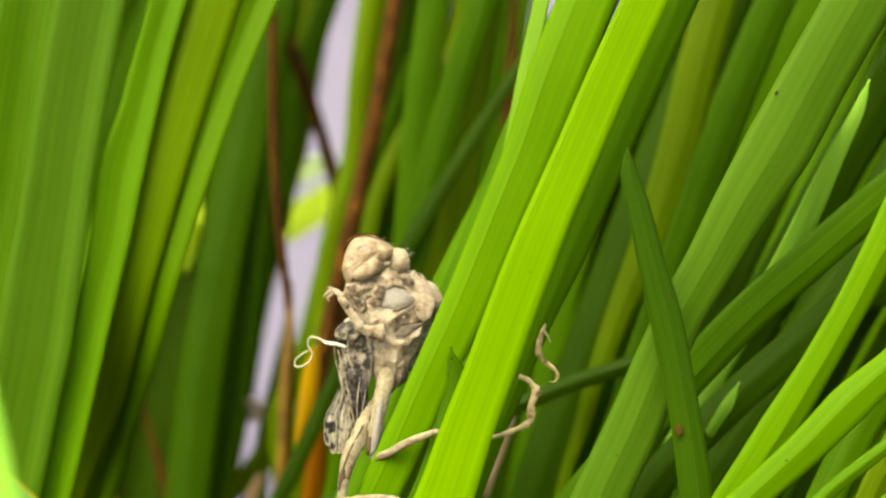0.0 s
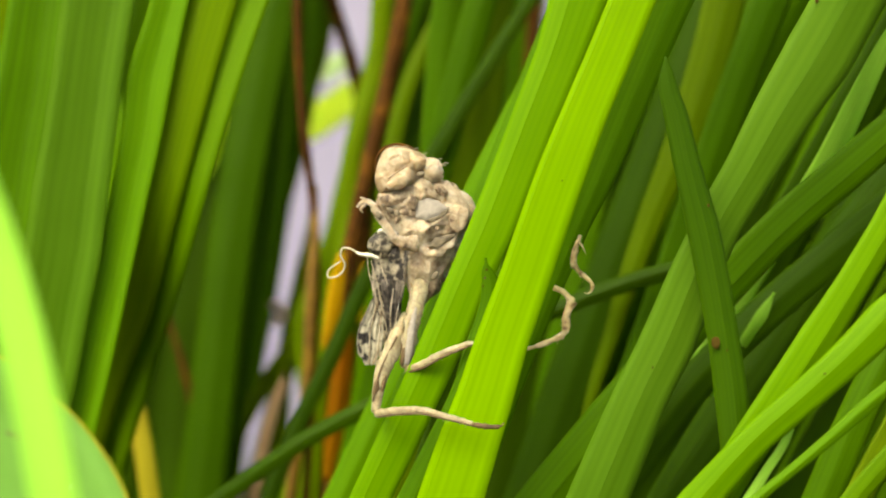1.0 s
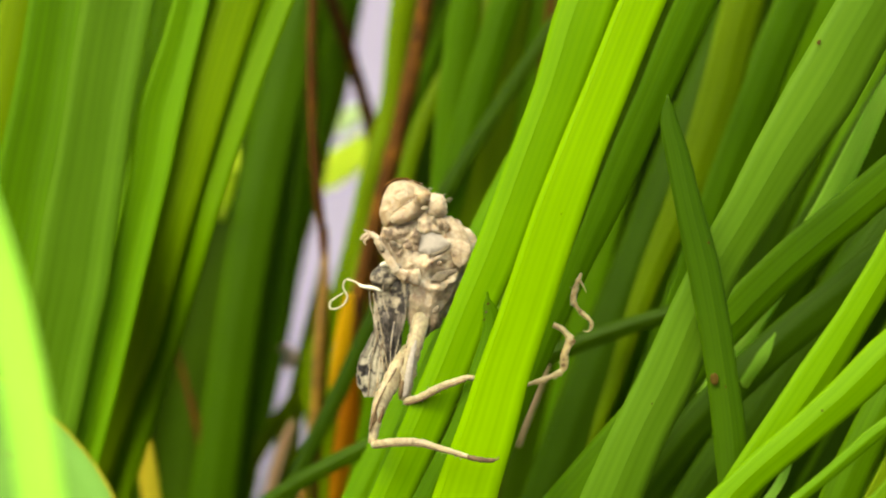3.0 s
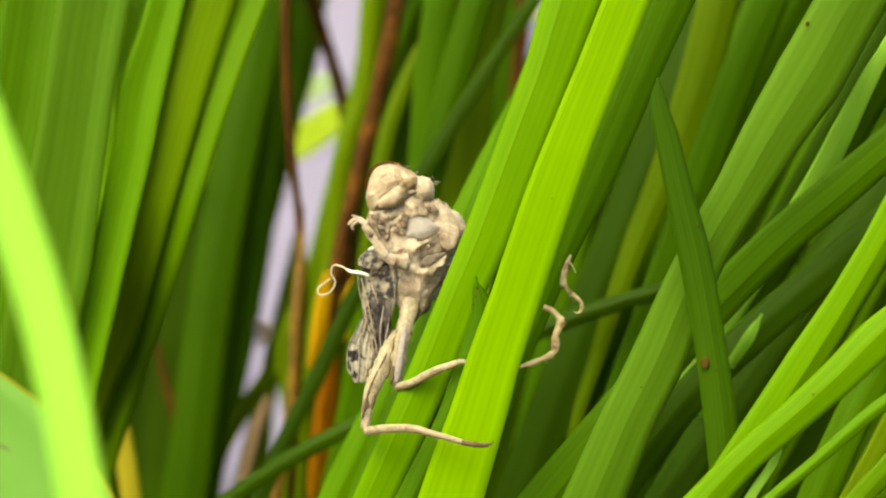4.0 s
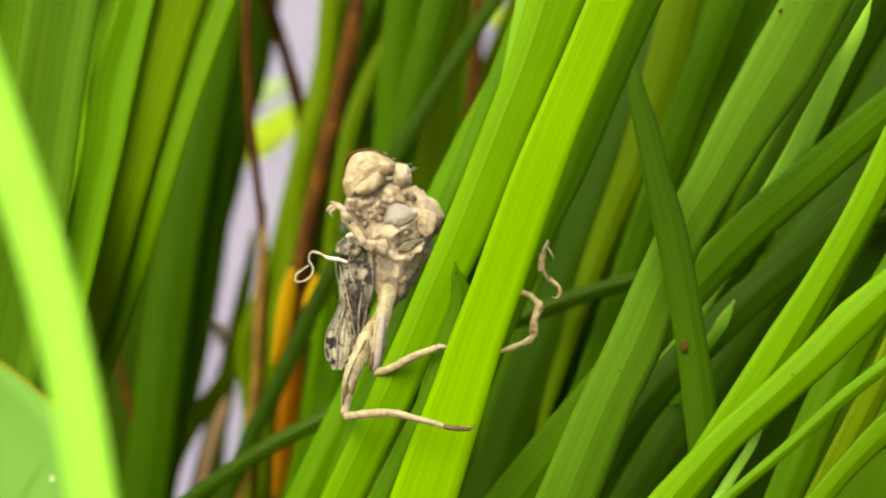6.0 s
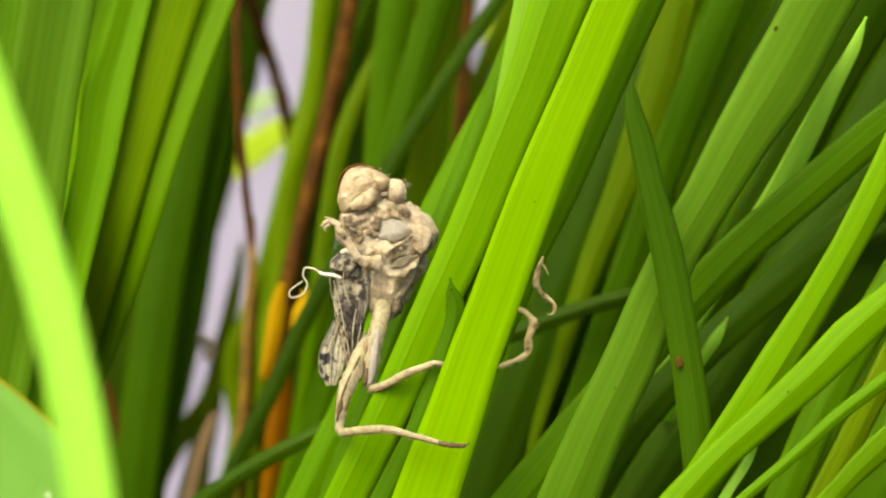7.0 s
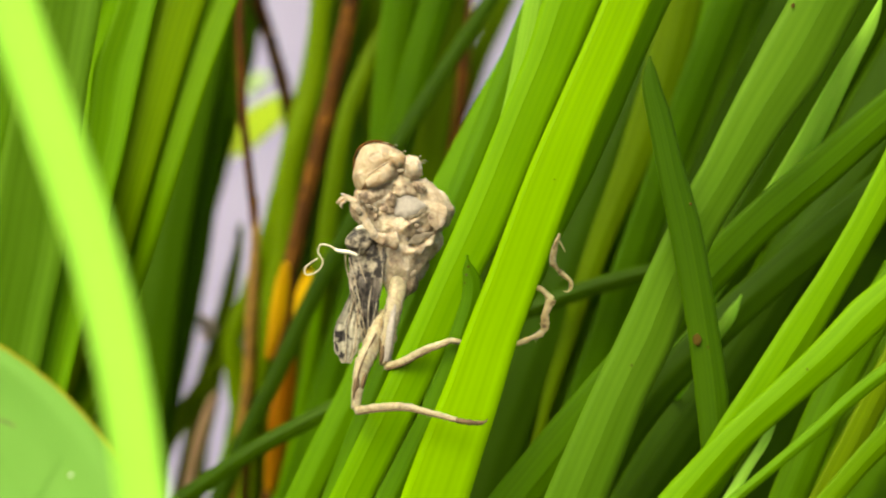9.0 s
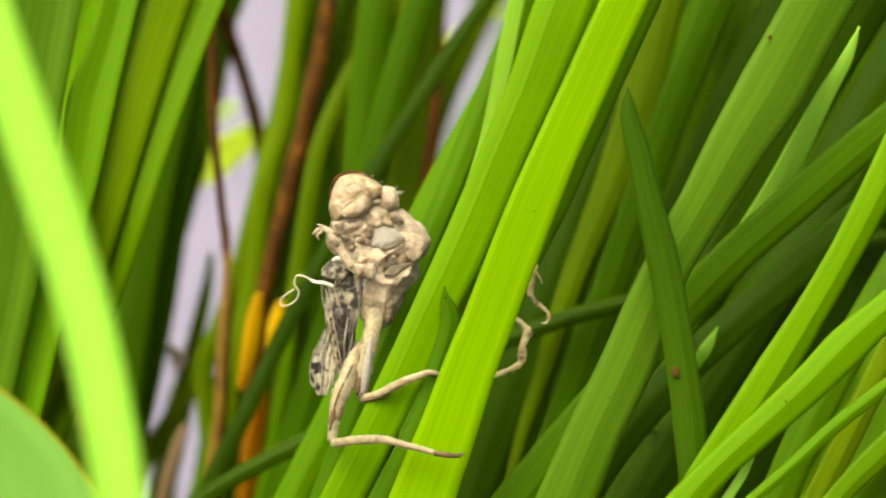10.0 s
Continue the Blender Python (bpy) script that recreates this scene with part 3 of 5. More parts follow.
blade('sage', [(0.0436, -0.002, 0.2686), (0.0393, -0.002, 0.2609), (0.0353, -0.002, 0.2546), (0.0316, -0.002, 0.2482), (0.0279, -0.002, 0.2419), (0.025, -0.002, 0.2355), (0.0224, -0.002, 0.2292), (0.0193, -0.002, 0.2229), (0.0166, -0.002, 0.2166), (0.0144, -0.002, 0.2114)], (0.00768, 0.00788, 0.00675, 0.00583, 0.00541, 0.00593, 0.00635, 0.00617, 0.00651, 0.00667), keel=0.05, fold=0.2, face=-4, rib=True, marks=[(0.0389, 0.2668, 0.00024, BLEMISH), (0.0205, 0.2262, 0.0001, BLEMISH)])
blade('silver', [(0.0362, 0.012, 0.234), (0.0347, 0.012, 0.2313), (0.0332, 0.014, 0.2285), (0.0315, 0.02, 0.224), (0.0307, 0.03, 0.219), (0.0302, 0.045, 0.213), (0.0291, 0.06, 0.2049)], (0.00047, 0.00151, 0.00127, 0.00134, 0.00117, 0.00098, 0.00113), keel=0, fold=0.3, face=8, tip=2)
blade('silver', [(0.0496, -0.001, 0.2684), (0.0485, 0.0, 0.265), (0.0469, 0.002, 0.2614), (0.0445, 0.006, 0.2552), (0.0428, 0.009, 0.2508), (0.0404, 0.013, 0.2456), (0.0367, 0.018, 0.2388)], (0.00036, 0.00147, 0.00202, 0.00271, 0.00289, 0.00289, 0.00261), keel=0, fold=0.2, face=0, tip=2)
blade('mature', [(0.06, 0.0065, 0.262), (0.0562, 0.0065, 0.2586), (0.0522, 0.0065, 0.2553), (0.0445, 0.0065, 0.2487), (0.0368, 0.0065, 0.2421), (0.0302, 0.0065, 0.2354), (0.0243, 0.0065, 0.2288), (0.0185, 0.0065, 0.2223), (0.013, 0.0065, 0.2157), (0.0086, 0.0065, 0.2103)], (0.00457, 0.00443, 0.00462, 0.00477, 0.00474, 0.00481, 0.00494, 0.00502, 0.0052, 0.00533), keel=-0.2, fold=0.25, face=-6, rib=True)
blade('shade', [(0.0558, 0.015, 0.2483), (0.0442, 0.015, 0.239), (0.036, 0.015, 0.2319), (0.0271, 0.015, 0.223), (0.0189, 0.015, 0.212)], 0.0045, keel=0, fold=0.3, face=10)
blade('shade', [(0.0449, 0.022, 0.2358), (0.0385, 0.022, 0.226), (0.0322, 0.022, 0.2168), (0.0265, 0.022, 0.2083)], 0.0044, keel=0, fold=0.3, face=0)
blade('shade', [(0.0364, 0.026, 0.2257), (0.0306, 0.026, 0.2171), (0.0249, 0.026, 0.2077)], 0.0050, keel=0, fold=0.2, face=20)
blade('jade', [(0.0217, -0.007, 0.2603), (0.0219, -0.007, 0.2572), (0.0227, -0.007, 0.2541), (0.0241, -0.007, 0.2479), (0.0256, -0.007, 0.2418), (0.0268, -0.007, 0.2356), (0.0278, -0.007, 0.2294), (0.0286, -0.007, 0.2233), (0.029, -0.007, 0.2184)], (0.00074, 0.00201, 0.00259, 0.00295, 0.00351, 0.00347, 0.00343, 0.00369, 0.00339), keel=-0.15, fold=0.3, face=0, tip=2, rib=True, marks=[(0.0269, 0.2292, 0.00052, BLEMISH), (0.0262, 0.2441, 0.00014, BLEMISH), (0.0281, 0.2284, 0.0001, BLEMISH)])
blade('spring', [(0.0547, -0.01, 0.2601), (0.0529, -0.01, 0.257), (0.0483, -0.01, 0.2479), (0.045, -0.01, 0.2418), (0.0414, -0.01, 0.2357), (0.0376, -0.01, 0.2296), (0.0336, -0.01, 0.2235), (0.0312, -0.01, 0.2199)], (0.00425, 0.00402, 0.00381, 0.00362, 0.00376, 0.00439, 0.00433, 0.00431), keel=-0.1, fold=0.3, face=-4, rib=True)
blade('spring', [(0.056, -0.013, 0.2417), (0.053, -0.013, 0.2393), (0.0483, -0.013, 0.2357), (0.0442, -0.013, 0.2321), (0.0406, -0.013, 0.2285), (0.0353, -0.013, 0.2237), (0.0305, -0.013, 0.2195), (0.0244, -0.013, 0.2129)], (0.00405, 0.00372, 0.00366, 0.00435, 0.004, 0.00352, 0.00336, 0.00398), keel=0.1, fold=0.3, face=4, rib=True, marks=[(0.0375, 0.2263, 0.00012, BLEMISH)])
blade('fresh', [(0.0538, -0.0145, 0.2322), (0.0503, -0.0145, 0.2298), (0.0473, -0.0145, 0.2274), (0.0427, -0.0145, 0.2239), (0.0379, -0.0145, 0.2197), (0.0322, -0.0145, 0.215), (0.0285, -0.0145, 0.212)], (0.00092, 0.00107, 0.00155, 0.00159, 0.00135, 0.00114, 0.00112), keel=0, fold=0.4, face=0)
blade('silver', [(0.0348, -0.011, 0.2218), (0.0336, -0.011, 0.2188), (0.0316, -0.011, 0.2157), (0.0297, -0.011, 0.2126)], (0.00068, 0.00097, 0.00107, 0.00124), keel=0, fold=0.3, face=8, tip=2)
blade('spring_dull', [(0.0556, -0.014, 0.2274), (0.0511, -0.014, 0.2238), (0.047, -0.014, 0.2202), (0.0434, -0.014, 0.2167), (0.0401, -0.014, 0.213)], (0.00281, 0.00289, 0.00293, 0.00239, 0.0023), keel=-0.1, fold=0.25, face=-6)
blade('mature', [(0.0538, 0.01, 0.2347), (0.0498, 0.01, 0.228), (0.0455, 0.01, 0.2194), (0.0415, 0.01, 0.21)], 0.0044, keel=0, fold=0.3, face=10)
blade('olive', [(0.0564, 0.007, 0.2322), (0.0511, 0.007, 0.2216), (0.0452, 0.007, 0.2104)], 0.0033, keel=-0.1, fold=0.3, face=-10)
# Rear blades, in the green that has shade mixed in.
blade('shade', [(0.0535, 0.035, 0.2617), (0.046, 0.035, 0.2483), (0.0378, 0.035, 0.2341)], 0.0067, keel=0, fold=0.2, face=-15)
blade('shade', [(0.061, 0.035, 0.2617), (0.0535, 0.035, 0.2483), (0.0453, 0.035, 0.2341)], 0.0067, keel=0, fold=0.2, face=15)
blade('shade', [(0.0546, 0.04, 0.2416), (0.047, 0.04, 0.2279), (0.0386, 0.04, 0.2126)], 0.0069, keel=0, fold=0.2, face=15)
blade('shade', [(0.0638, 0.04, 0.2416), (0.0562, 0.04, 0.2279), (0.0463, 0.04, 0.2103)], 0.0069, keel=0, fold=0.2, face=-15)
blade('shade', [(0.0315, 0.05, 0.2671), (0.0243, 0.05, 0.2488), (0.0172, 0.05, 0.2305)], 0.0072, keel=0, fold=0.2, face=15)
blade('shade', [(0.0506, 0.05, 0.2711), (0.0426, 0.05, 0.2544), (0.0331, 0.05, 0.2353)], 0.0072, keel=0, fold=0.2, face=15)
blade('olive', [(-0.0293, 0.115, 0.2463), (-0.0299, 0.115, 0.2413), (-0.0309, 0.115, 0.2363), (-0.033, 0.115, 0.2264), (-0.0349, 0.115, 0.2164), (-0.0372, 0.115, 0.2065), (-0.0392, 0.115, 0.1986)], (0.00099, 0.00177, 0.00253, 0.00331, 0.00388, 0.00423, 0.00431), keel=0, fold=0.3, face=8, tip=2)
blade('olive', [(-0.0342, 0.125, 0.2281), (-0.0349, 0.125, 0.224), (-0.0364, 0.125, 0.2178), (-0.0379, 0.125, 0.2097), (-0.0403, 0.125, 0.1992)], (0.00061, 0.0012, 0.0018, 0.0024, 0.00278), keel=0, fold=0.3, face=8, tip=2)
blade('spring_dull', [(-0.0269, 0.1, 0.2202), (-0.0281, 0.1, 0.2155), (-0.0295, 0.1, 0.2098), (-0.0315, 0.1, 0.2021)], (0.00055, 0.00183, 0.00238, 0.00292), keel=0, fold=0.15, face=-8, tip=2)
blade('spring_dull', [(-0.0148, 0.07, 0.2355), (-0.0151, 0.07, 0.2321), (-0.0159, 0.07, 0.2261), (-0.0167, 0.07, 0.221), (-0.0178, 0.07, 0.2159), (-0.0203, 0.07, 0.2055)], (0.00051, 0.00204, 0.00237, 0.00252, 0.00266, 0.00289), keel=0, fold=0.25, face=5, tip=2)
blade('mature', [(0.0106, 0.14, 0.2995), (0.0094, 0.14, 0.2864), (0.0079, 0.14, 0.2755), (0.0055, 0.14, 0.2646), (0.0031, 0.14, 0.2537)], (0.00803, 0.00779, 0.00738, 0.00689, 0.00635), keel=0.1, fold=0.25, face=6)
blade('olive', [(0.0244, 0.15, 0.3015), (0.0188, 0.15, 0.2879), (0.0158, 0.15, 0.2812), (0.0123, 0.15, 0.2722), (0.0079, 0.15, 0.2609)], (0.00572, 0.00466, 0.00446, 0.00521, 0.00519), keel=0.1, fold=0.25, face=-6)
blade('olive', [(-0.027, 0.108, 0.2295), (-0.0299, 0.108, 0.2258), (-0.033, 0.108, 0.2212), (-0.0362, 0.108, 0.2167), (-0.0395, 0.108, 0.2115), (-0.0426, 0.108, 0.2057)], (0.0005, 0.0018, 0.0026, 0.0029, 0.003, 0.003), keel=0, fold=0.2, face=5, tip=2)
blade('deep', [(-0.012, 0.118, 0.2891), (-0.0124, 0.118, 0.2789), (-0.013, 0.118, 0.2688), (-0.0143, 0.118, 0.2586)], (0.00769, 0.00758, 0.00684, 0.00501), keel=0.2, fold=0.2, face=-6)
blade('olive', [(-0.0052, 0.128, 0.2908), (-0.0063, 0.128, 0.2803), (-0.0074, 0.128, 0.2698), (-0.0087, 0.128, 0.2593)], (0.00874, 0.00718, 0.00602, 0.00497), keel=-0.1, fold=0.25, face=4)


def thicket():
    """The countless blades deeper in the clump, with the slanting gap left clear."""
    rng = random.Random(11)
    bm = bmesh.new()
    made = 0
    while made < 900:
        y = rng.uniform(0.085, 0.6)
        d = y + 0.2
        x = rng.uniform(-0.2, 0.22) * d / 0.3
        lean = rng.uniform(0.12, 0.5) + 0.25 * max(0, x)
        height = rng.uniform(0.3, 0.6)
        line = []
        for k in range(9):
            t = k / 8
            line.append(Vector((x + lean * height * (t - 0.42 + 0.35 * (t * t - 0.18)), y + 0.03 * t, height * t * (1 - 0.12 * t * lean))))
        clear = True
        for p in line:
            if 0.08 < p.z < 0.42:
                drop = (0.24 - p.z) / (p.y + 0.2)
                sight = p.x / (p.y + 0.2)
                for centre, half in ((-0.099 - 0.22 * drop, 0.05), (0.012 - 0.33 * drop, 0.024 if drop < -0.062 else 0.0)):
                    clear &= abs(sight - centre) > half
        if not clear:
            continue
        width = rng.uniform(0.006, 0.011)
        widths = [max(0.0005, width * min(1, (8 - k) / 4)) for k in range(9)]
        strip(bm, line, widths, 0, 0.3, rng.uniform(-50, 50), 0.0003)
        made += 1
    ob = new("thicket", mesh_of("thicket", bm, LEAF["fresh"]))
    return tagged(ob, "dense dark green grass blades deep in the clump", "grass", kind="stuff")


thicket()


# ---- stems, dead leaves and what shows in the gap ----
def stem(label, mat, points, radius, nodes=()):
    """A woody stem rooted in the soil, with swollen joints."""
    rng = random.Random(len(label))
    line = spline([*points, *to_ground(points, rng, 0.01)], 10)
    radii = []
    for k, p in enumerate(line):
        r = radius * (1 + 0.1 * noise.noise(p * 120))
        for z in nodes:
            r *= 1 + 0.1 * math.exp(-(((p.z - z) / 0.0012) ** 2))
        radii.append(r)
    for k in range(16):
        radii[k] *= 0.35 + 0.04 * k
    ob = new("dry_stem", mesh_of("dry_stem", rod(bmesh.new(), line, radii, 12), mat))
    for z in nodes:
        k = min(range(2, len(line) - 2), key=lambda j: abs(line[j].z - z))
        p, ahead = line[k], (line[k + 1] - line[k - 1]).normalized()
        ring = [p + ahead * s * radius for s in (-0.7, -0.3, 0.1, 0.5, 0.8)]
        part("joint", rod(bmesh.new(), ring, [radius * s for s in (1.0, 1.08, 1.14, 1.07, 1.0)], 12), mat, ob, "swollen scarred stem joint")
    return tagged(ob, label, "stem", "dry stems in the clump")


def dead_leaf(label, tone, points, width, face=0.0, fold=0.35):
    line = spline(points, 9)
    n = len(line) - 1
    widths = [max(0.0005, width * (math.sin(math.pi * (0.08 + 0.84 * k / n)) ** 0.6) * (1 + 0.12 * noise.noise((k * 0.5, 3, 0)))) for k in range(n + 1)]
    ob = new("dead_leaf", mesh_of("dead_leaf", strip(bmesh.new(), line, widths, 0.1, fold, face, wave=0.18, seed=4), LEAF[tone]))
    return tagged(ob, label, "leaf")


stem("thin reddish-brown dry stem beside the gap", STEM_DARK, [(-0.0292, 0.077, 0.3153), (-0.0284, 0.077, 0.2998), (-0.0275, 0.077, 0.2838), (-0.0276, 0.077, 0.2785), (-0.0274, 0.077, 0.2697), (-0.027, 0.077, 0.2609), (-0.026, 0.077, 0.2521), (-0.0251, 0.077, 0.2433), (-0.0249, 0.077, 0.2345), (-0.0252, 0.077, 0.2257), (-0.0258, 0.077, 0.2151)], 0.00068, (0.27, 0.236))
stem("forked thin brown twig leaning on a stem", STEM, [(-0.0372, 0.12, 0.3117), (-0.033, 0.12, 0.3018), (-0.029, 0.12, 0.2919), (-0.0264, 0.12, 0.2848), (-0.0238, 0.12, 0.2766), (-0.0215, 0.12, 0.268), (-0.0208, 0.12, 0.2634), (-0.0206, 0.12, 0.2542)], 0.0012, (0.272,))
stem("thick brown woody stem with pale scars", STEM, [(-0.0036, 0.074, 0.3163), (-0.0064, 0.074, 0.3007), (-0.0093, 0.074, 0.2851), (-0.0105, 0.074, 0.2781), (-0.0122, 0.074, 0.2694), (-0.0142, 0.074, 0.2607), (-0.0163, 0.074, 0.2519), (-0.0183, 0.074, 0.2432), (-0.0201, 0.074, 0.2345), (-0.0207, 0.074, 0.2258), (-0.0214, 0.074, 0.2154)], 0.0013, (0.26, 0.235, 0.22))
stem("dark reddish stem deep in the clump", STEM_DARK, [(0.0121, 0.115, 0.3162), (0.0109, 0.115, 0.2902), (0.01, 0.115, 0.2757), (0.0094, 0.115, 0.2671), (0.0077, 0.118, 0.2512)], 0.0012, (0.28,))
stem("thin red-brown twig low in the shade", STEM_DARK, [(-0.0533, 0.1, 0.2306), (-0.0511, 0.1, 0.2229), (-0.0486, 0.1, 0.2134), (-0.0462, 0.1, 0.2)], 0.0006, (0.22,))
stem("ochre dry stalk beside the gap", STEM_YELLOW, [(-0.025, 0.078, 0.2489), (-0.025, 0.076, 0.241), (-0.0255, 0.075, 0.2313), (-0.0261, 0.075, 0.2191), (-0.028, 0.075, 0.2069)], 0.00095, (0.205,))
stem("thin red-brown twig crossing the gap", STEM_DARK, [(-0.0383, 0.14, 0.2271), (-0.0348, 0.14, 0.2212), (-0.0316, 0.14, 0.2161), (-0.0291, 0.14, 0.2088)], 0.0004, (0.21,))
dead_leaf("dead golden-yellow leaf sheath on a brown stem", "orange", [(-0.0199, 0.066, 0.2384), (-0.0206, 0.066, 0.2346), (-0.0214, 0.066, 0.2295), (-0.0226, 0.066, 0.224)], 0.0025, 0)
dead_leaf("dead orange leaf sheath low on a stem", "orange", [(-0.0193, 0.0675, 0.2261), (-0.0201, 0.0675, 0.2193), (-0.0211, 0.0675, 0.2125), (-0.0223, 0.0675, 0.204)], 0.0034, -12)
dead_leaf("small dead yellow leaf behind the insect", "orange", [(-0.0167, 0.085, 0.2374), (-0.018, 0.084, 0.2329), (-0.0188, 0.085, 0.2274)], 0.0027, 15)
dead_leaf("lime-yellow leaf shining behind the brown stems", "lime", [(-0.0428, 0.175, 0.261), (-0.0391, 0.175, 0.2634), (-0.0355, 0.175, 0.2655), (-0.0313, 0.175, 0.2681), (-0.0265, 0.175, 0.2716), (-0.0223, 0.175, 0.2744)], 0.0115, -45, 0.1)
dead_leaf("pale mint leaf behind the brown stems", "mint", [(-0.0419, 0.195, 0.2751), (-0.038, 0.195, 0.2768), (-0.033, 0.195, 0.279), (-0.0279, 0.195, 0.2815)], 0.0075, -45, 0.1)
dead_leaf("lime-yellow leaf shining behind the dark stem", "lime", [(0.015, 0.17, 0.2906), (0.0191, 0.17, 0.2935), (0.023, 0.17, 0.2963), (0.0277, 0.17, 0.2995)], 0.0052, -45, 0.1)
dead_leaf("withered papery leaf curled round a twig", "straw", [(-0.0363, 0.108, 0.2295), (-0.0353, 0.108, 0.2286), (-0.0343, 0.108, 0.2278), (-0.0345, 0.108, 0.2266), (-0.0357, 0.108, 0.2262)], 0.0022, 10, 0.6)
dead_leaf("tan-brown withered grass leaf low in the gap", "tan", [(-0.0328, 0.1, 0.217), (-0.0339, 0.1, 0.2141), (-0.0357, 0.1, 0.2085), (-0.0374, 0.1, 0.2009), (-0.0386, 0.1, 0.1933)], 0.0018, 12, 0.4)
dead_leaf("pale straw-coloured dead grass leaf", "tan", [(0.0101, 0.062, 0.2293), (0.0092, 0.062, 0.2268), (0.0081, 0.062, 0.2237), (0.0069, 0.062, 0.2204), (0.0056, 0.062, 0.2162)], 0.001, 0, 0.4)


# ---- the near leaves ----
def near_blade():
    line = spline([(-0.07, 0.0, -0.004), (-0.05, -0.02, 0.05), (-0.03, -0.05, 0.11), (-0.0225, -0.072, 0.175), (-0.0232, -0.0775, 0.2), *[(-0.0257, -0.0782, 0.2207), (-0.0271, -0.0783, 0.2292), (-0.0291, -0.0783, 0.2376), (-0.0316, -0.0783, 0.2452), (-0.0343, -0.0783, 0.2529)], (-0.041, -0.078, 0.272), (-0.048, -0.077, 0.288), (-0.058, -0.076, 0.305)], 6)
    n = len(line) - 1
    widths = [max(0.0004, 0.0033 * min(1, (n - k) / 16) ** 0.7) for k in range(n + 1)]
    # Takes the green whose colour is raised to look lit.
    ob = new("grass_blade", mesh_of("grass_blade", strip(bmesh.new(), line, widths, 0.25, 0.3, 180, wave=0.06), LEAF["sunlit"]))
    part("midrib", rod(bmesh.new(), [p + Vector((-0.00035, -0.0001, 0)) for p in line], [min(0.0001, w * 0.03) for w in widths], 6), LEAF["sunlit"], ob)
    tagged(ob, "yellow-green grass blade close to the lens, sunlight in its colour", "grass blade", "grass blades of the clump")
    return ob


def broad_leaf():
    """A rounded leaf on a stalk, with a faint midrib and a fine pale rim."""
    bm = bmesh.new()
    uv = bm.loops.layers.uv.verify()
    rows, cols = 26, 24
    size = 0.05
    grid = []
    for layer in (0, 1):
        for i in range(rows + 1):
            v = i / rows
            half = size * 0.5 * (math.sin(math.pi * min(1, 0.02 + 0.96 * v) ** 0.85) ** 0.62) * 0.95 + 0.0003
            row = []
            for j in range(cols + 1):
                u = 2 * j / cols - 1
                cup = 0.0035 * u * u + 0.0006 * noise.noise((u * 4, v * 7, 0)) - 0.0004 * math.exp(-((u / 0.05) ** 2)) + 0.004 * (v - 0.5) ** 2
                row.append((bm.verts.new((u * half, v * size * 1.15 - size * 0.575, cup - layer * 0.0003)), (u + 1) / 2, v * size))
            grid.append(row)

    def quad(*c):
        f = bm.faces.new([k[0] for k in c])
        for loop, k in zip(f.loops, c):
            loop[uv].uv = (k[1], k[2])

    low = grid[rows + 1:]
    top = grid[:rows + 1]
    for i in range(rows):
        for j in range(cols):
            quad(top[i][j], top[i][j + 1], top[i + 1][j + 1], top[i + 1][j])
            quad(low[i][j + 1], low[i][j], low[i + 1][j], low[i + 1][j + 1])
        quad(low[i][0], top[i][0], top[i + 1][0], low[i + 1][0])
        quad(top[i][cols], low[i][cols], low[i + 1][cols], top[i + 1][cols])
    for j in range(cols):
        quad(top[0][j + 1], top[0][j], low[0][j], low[0][j + 1])
        quad(top[rows][j], top[rows][j + 1], low[rows][j + 1], low[rows][j])
    rim = [Vector(r[cols][0].co) for r in top] + [Vector(r[0][0].co) for r in reversed(top)]
    rib = [Vector(r[cols // 2][0].co) + Vector((0, 0, 0.0001)) for r in top]
    veins = []
    for side in (-1, 1):
        for k in range(4, 20, 4):
            a = Vector(top[k][cols // 2][0].co)
            b = Vector(top[min(rows, k + 4)][cols // 2 + side * (cols // 2 - 2)][0].co)
            veins.append(spline([a, (a + b) / 2 - Vector((0, 0, 0.0008)), b], 5))
    ob = new("broad_leaf", mesh_of("broad_leaf", bm, LEAF["broad"]))
    tagged(ob, "rounded matt light-green leaf with a thin pale rim", "leaf")
    part("rim", rod(bmesh.new(), rim, [0.00011] * len(rim), 6), LEAF["yellowing"], ob, "thin yellowish leaf rim")
    part("midrib", rod(bmesh.new(), rib, [0.0003 * (1.2 - k / len(rib)) for k in range(len(rib))], 6), LEAF["pale"], ob, "pale raised midrib")
    for line in veins:
        part("side_vein", rod(bmesh.new(), line, [0.00005] * len(line), 5), LEAF["broad"], ob)
    scar = spline([(0.0173, 0.0043, 0.00195), (0.0177, 0.0036, 0.0021), (0.0181, 0.0028, 0.0022)], 5)
    part("scar", rod(bmesh.new(), scar, [0.00003] + [0.0001] * (len(scar) - 2) + [0.00004], 6), CLAW, ob, "short dark scar on the leaf")
    speck = bmesh.new()
    bmesh.ops.create_icosphere(speck, subdivisions=2, radius=1, matrix=Matrix.Translation((0.0199, -0.0041, 0.0026)) @ Matrix.Diagonal((0.0002, 0.00016, 0.00008, 1)))
    part("speck", speck, THREAD, ob, "tiny white speck")
    stalk = spline([Vector(rib[0]), Vector(rib[0]) + Vector((0, -0.02, -0.004)), Vector(rib[0]) + Vector((0, -0.05, -0.03))], 8)
    part("stalk", rod(bmesh.new(), stalk, [0.0006] * len(stalk), 8), LEAF["fresh"], ob, "thin green leaf stalk")
    return ob


NEAR = near_blade()
LEAF_NEAR = broad_leaf()
LEAF_AT = pose(-0.0553, -0.035, 0.2058, 72, 0, 0) @ pose(0, 0, 0, 0, 0, 35)
LEAF_NEAR.matrix_world = LEAF_AT


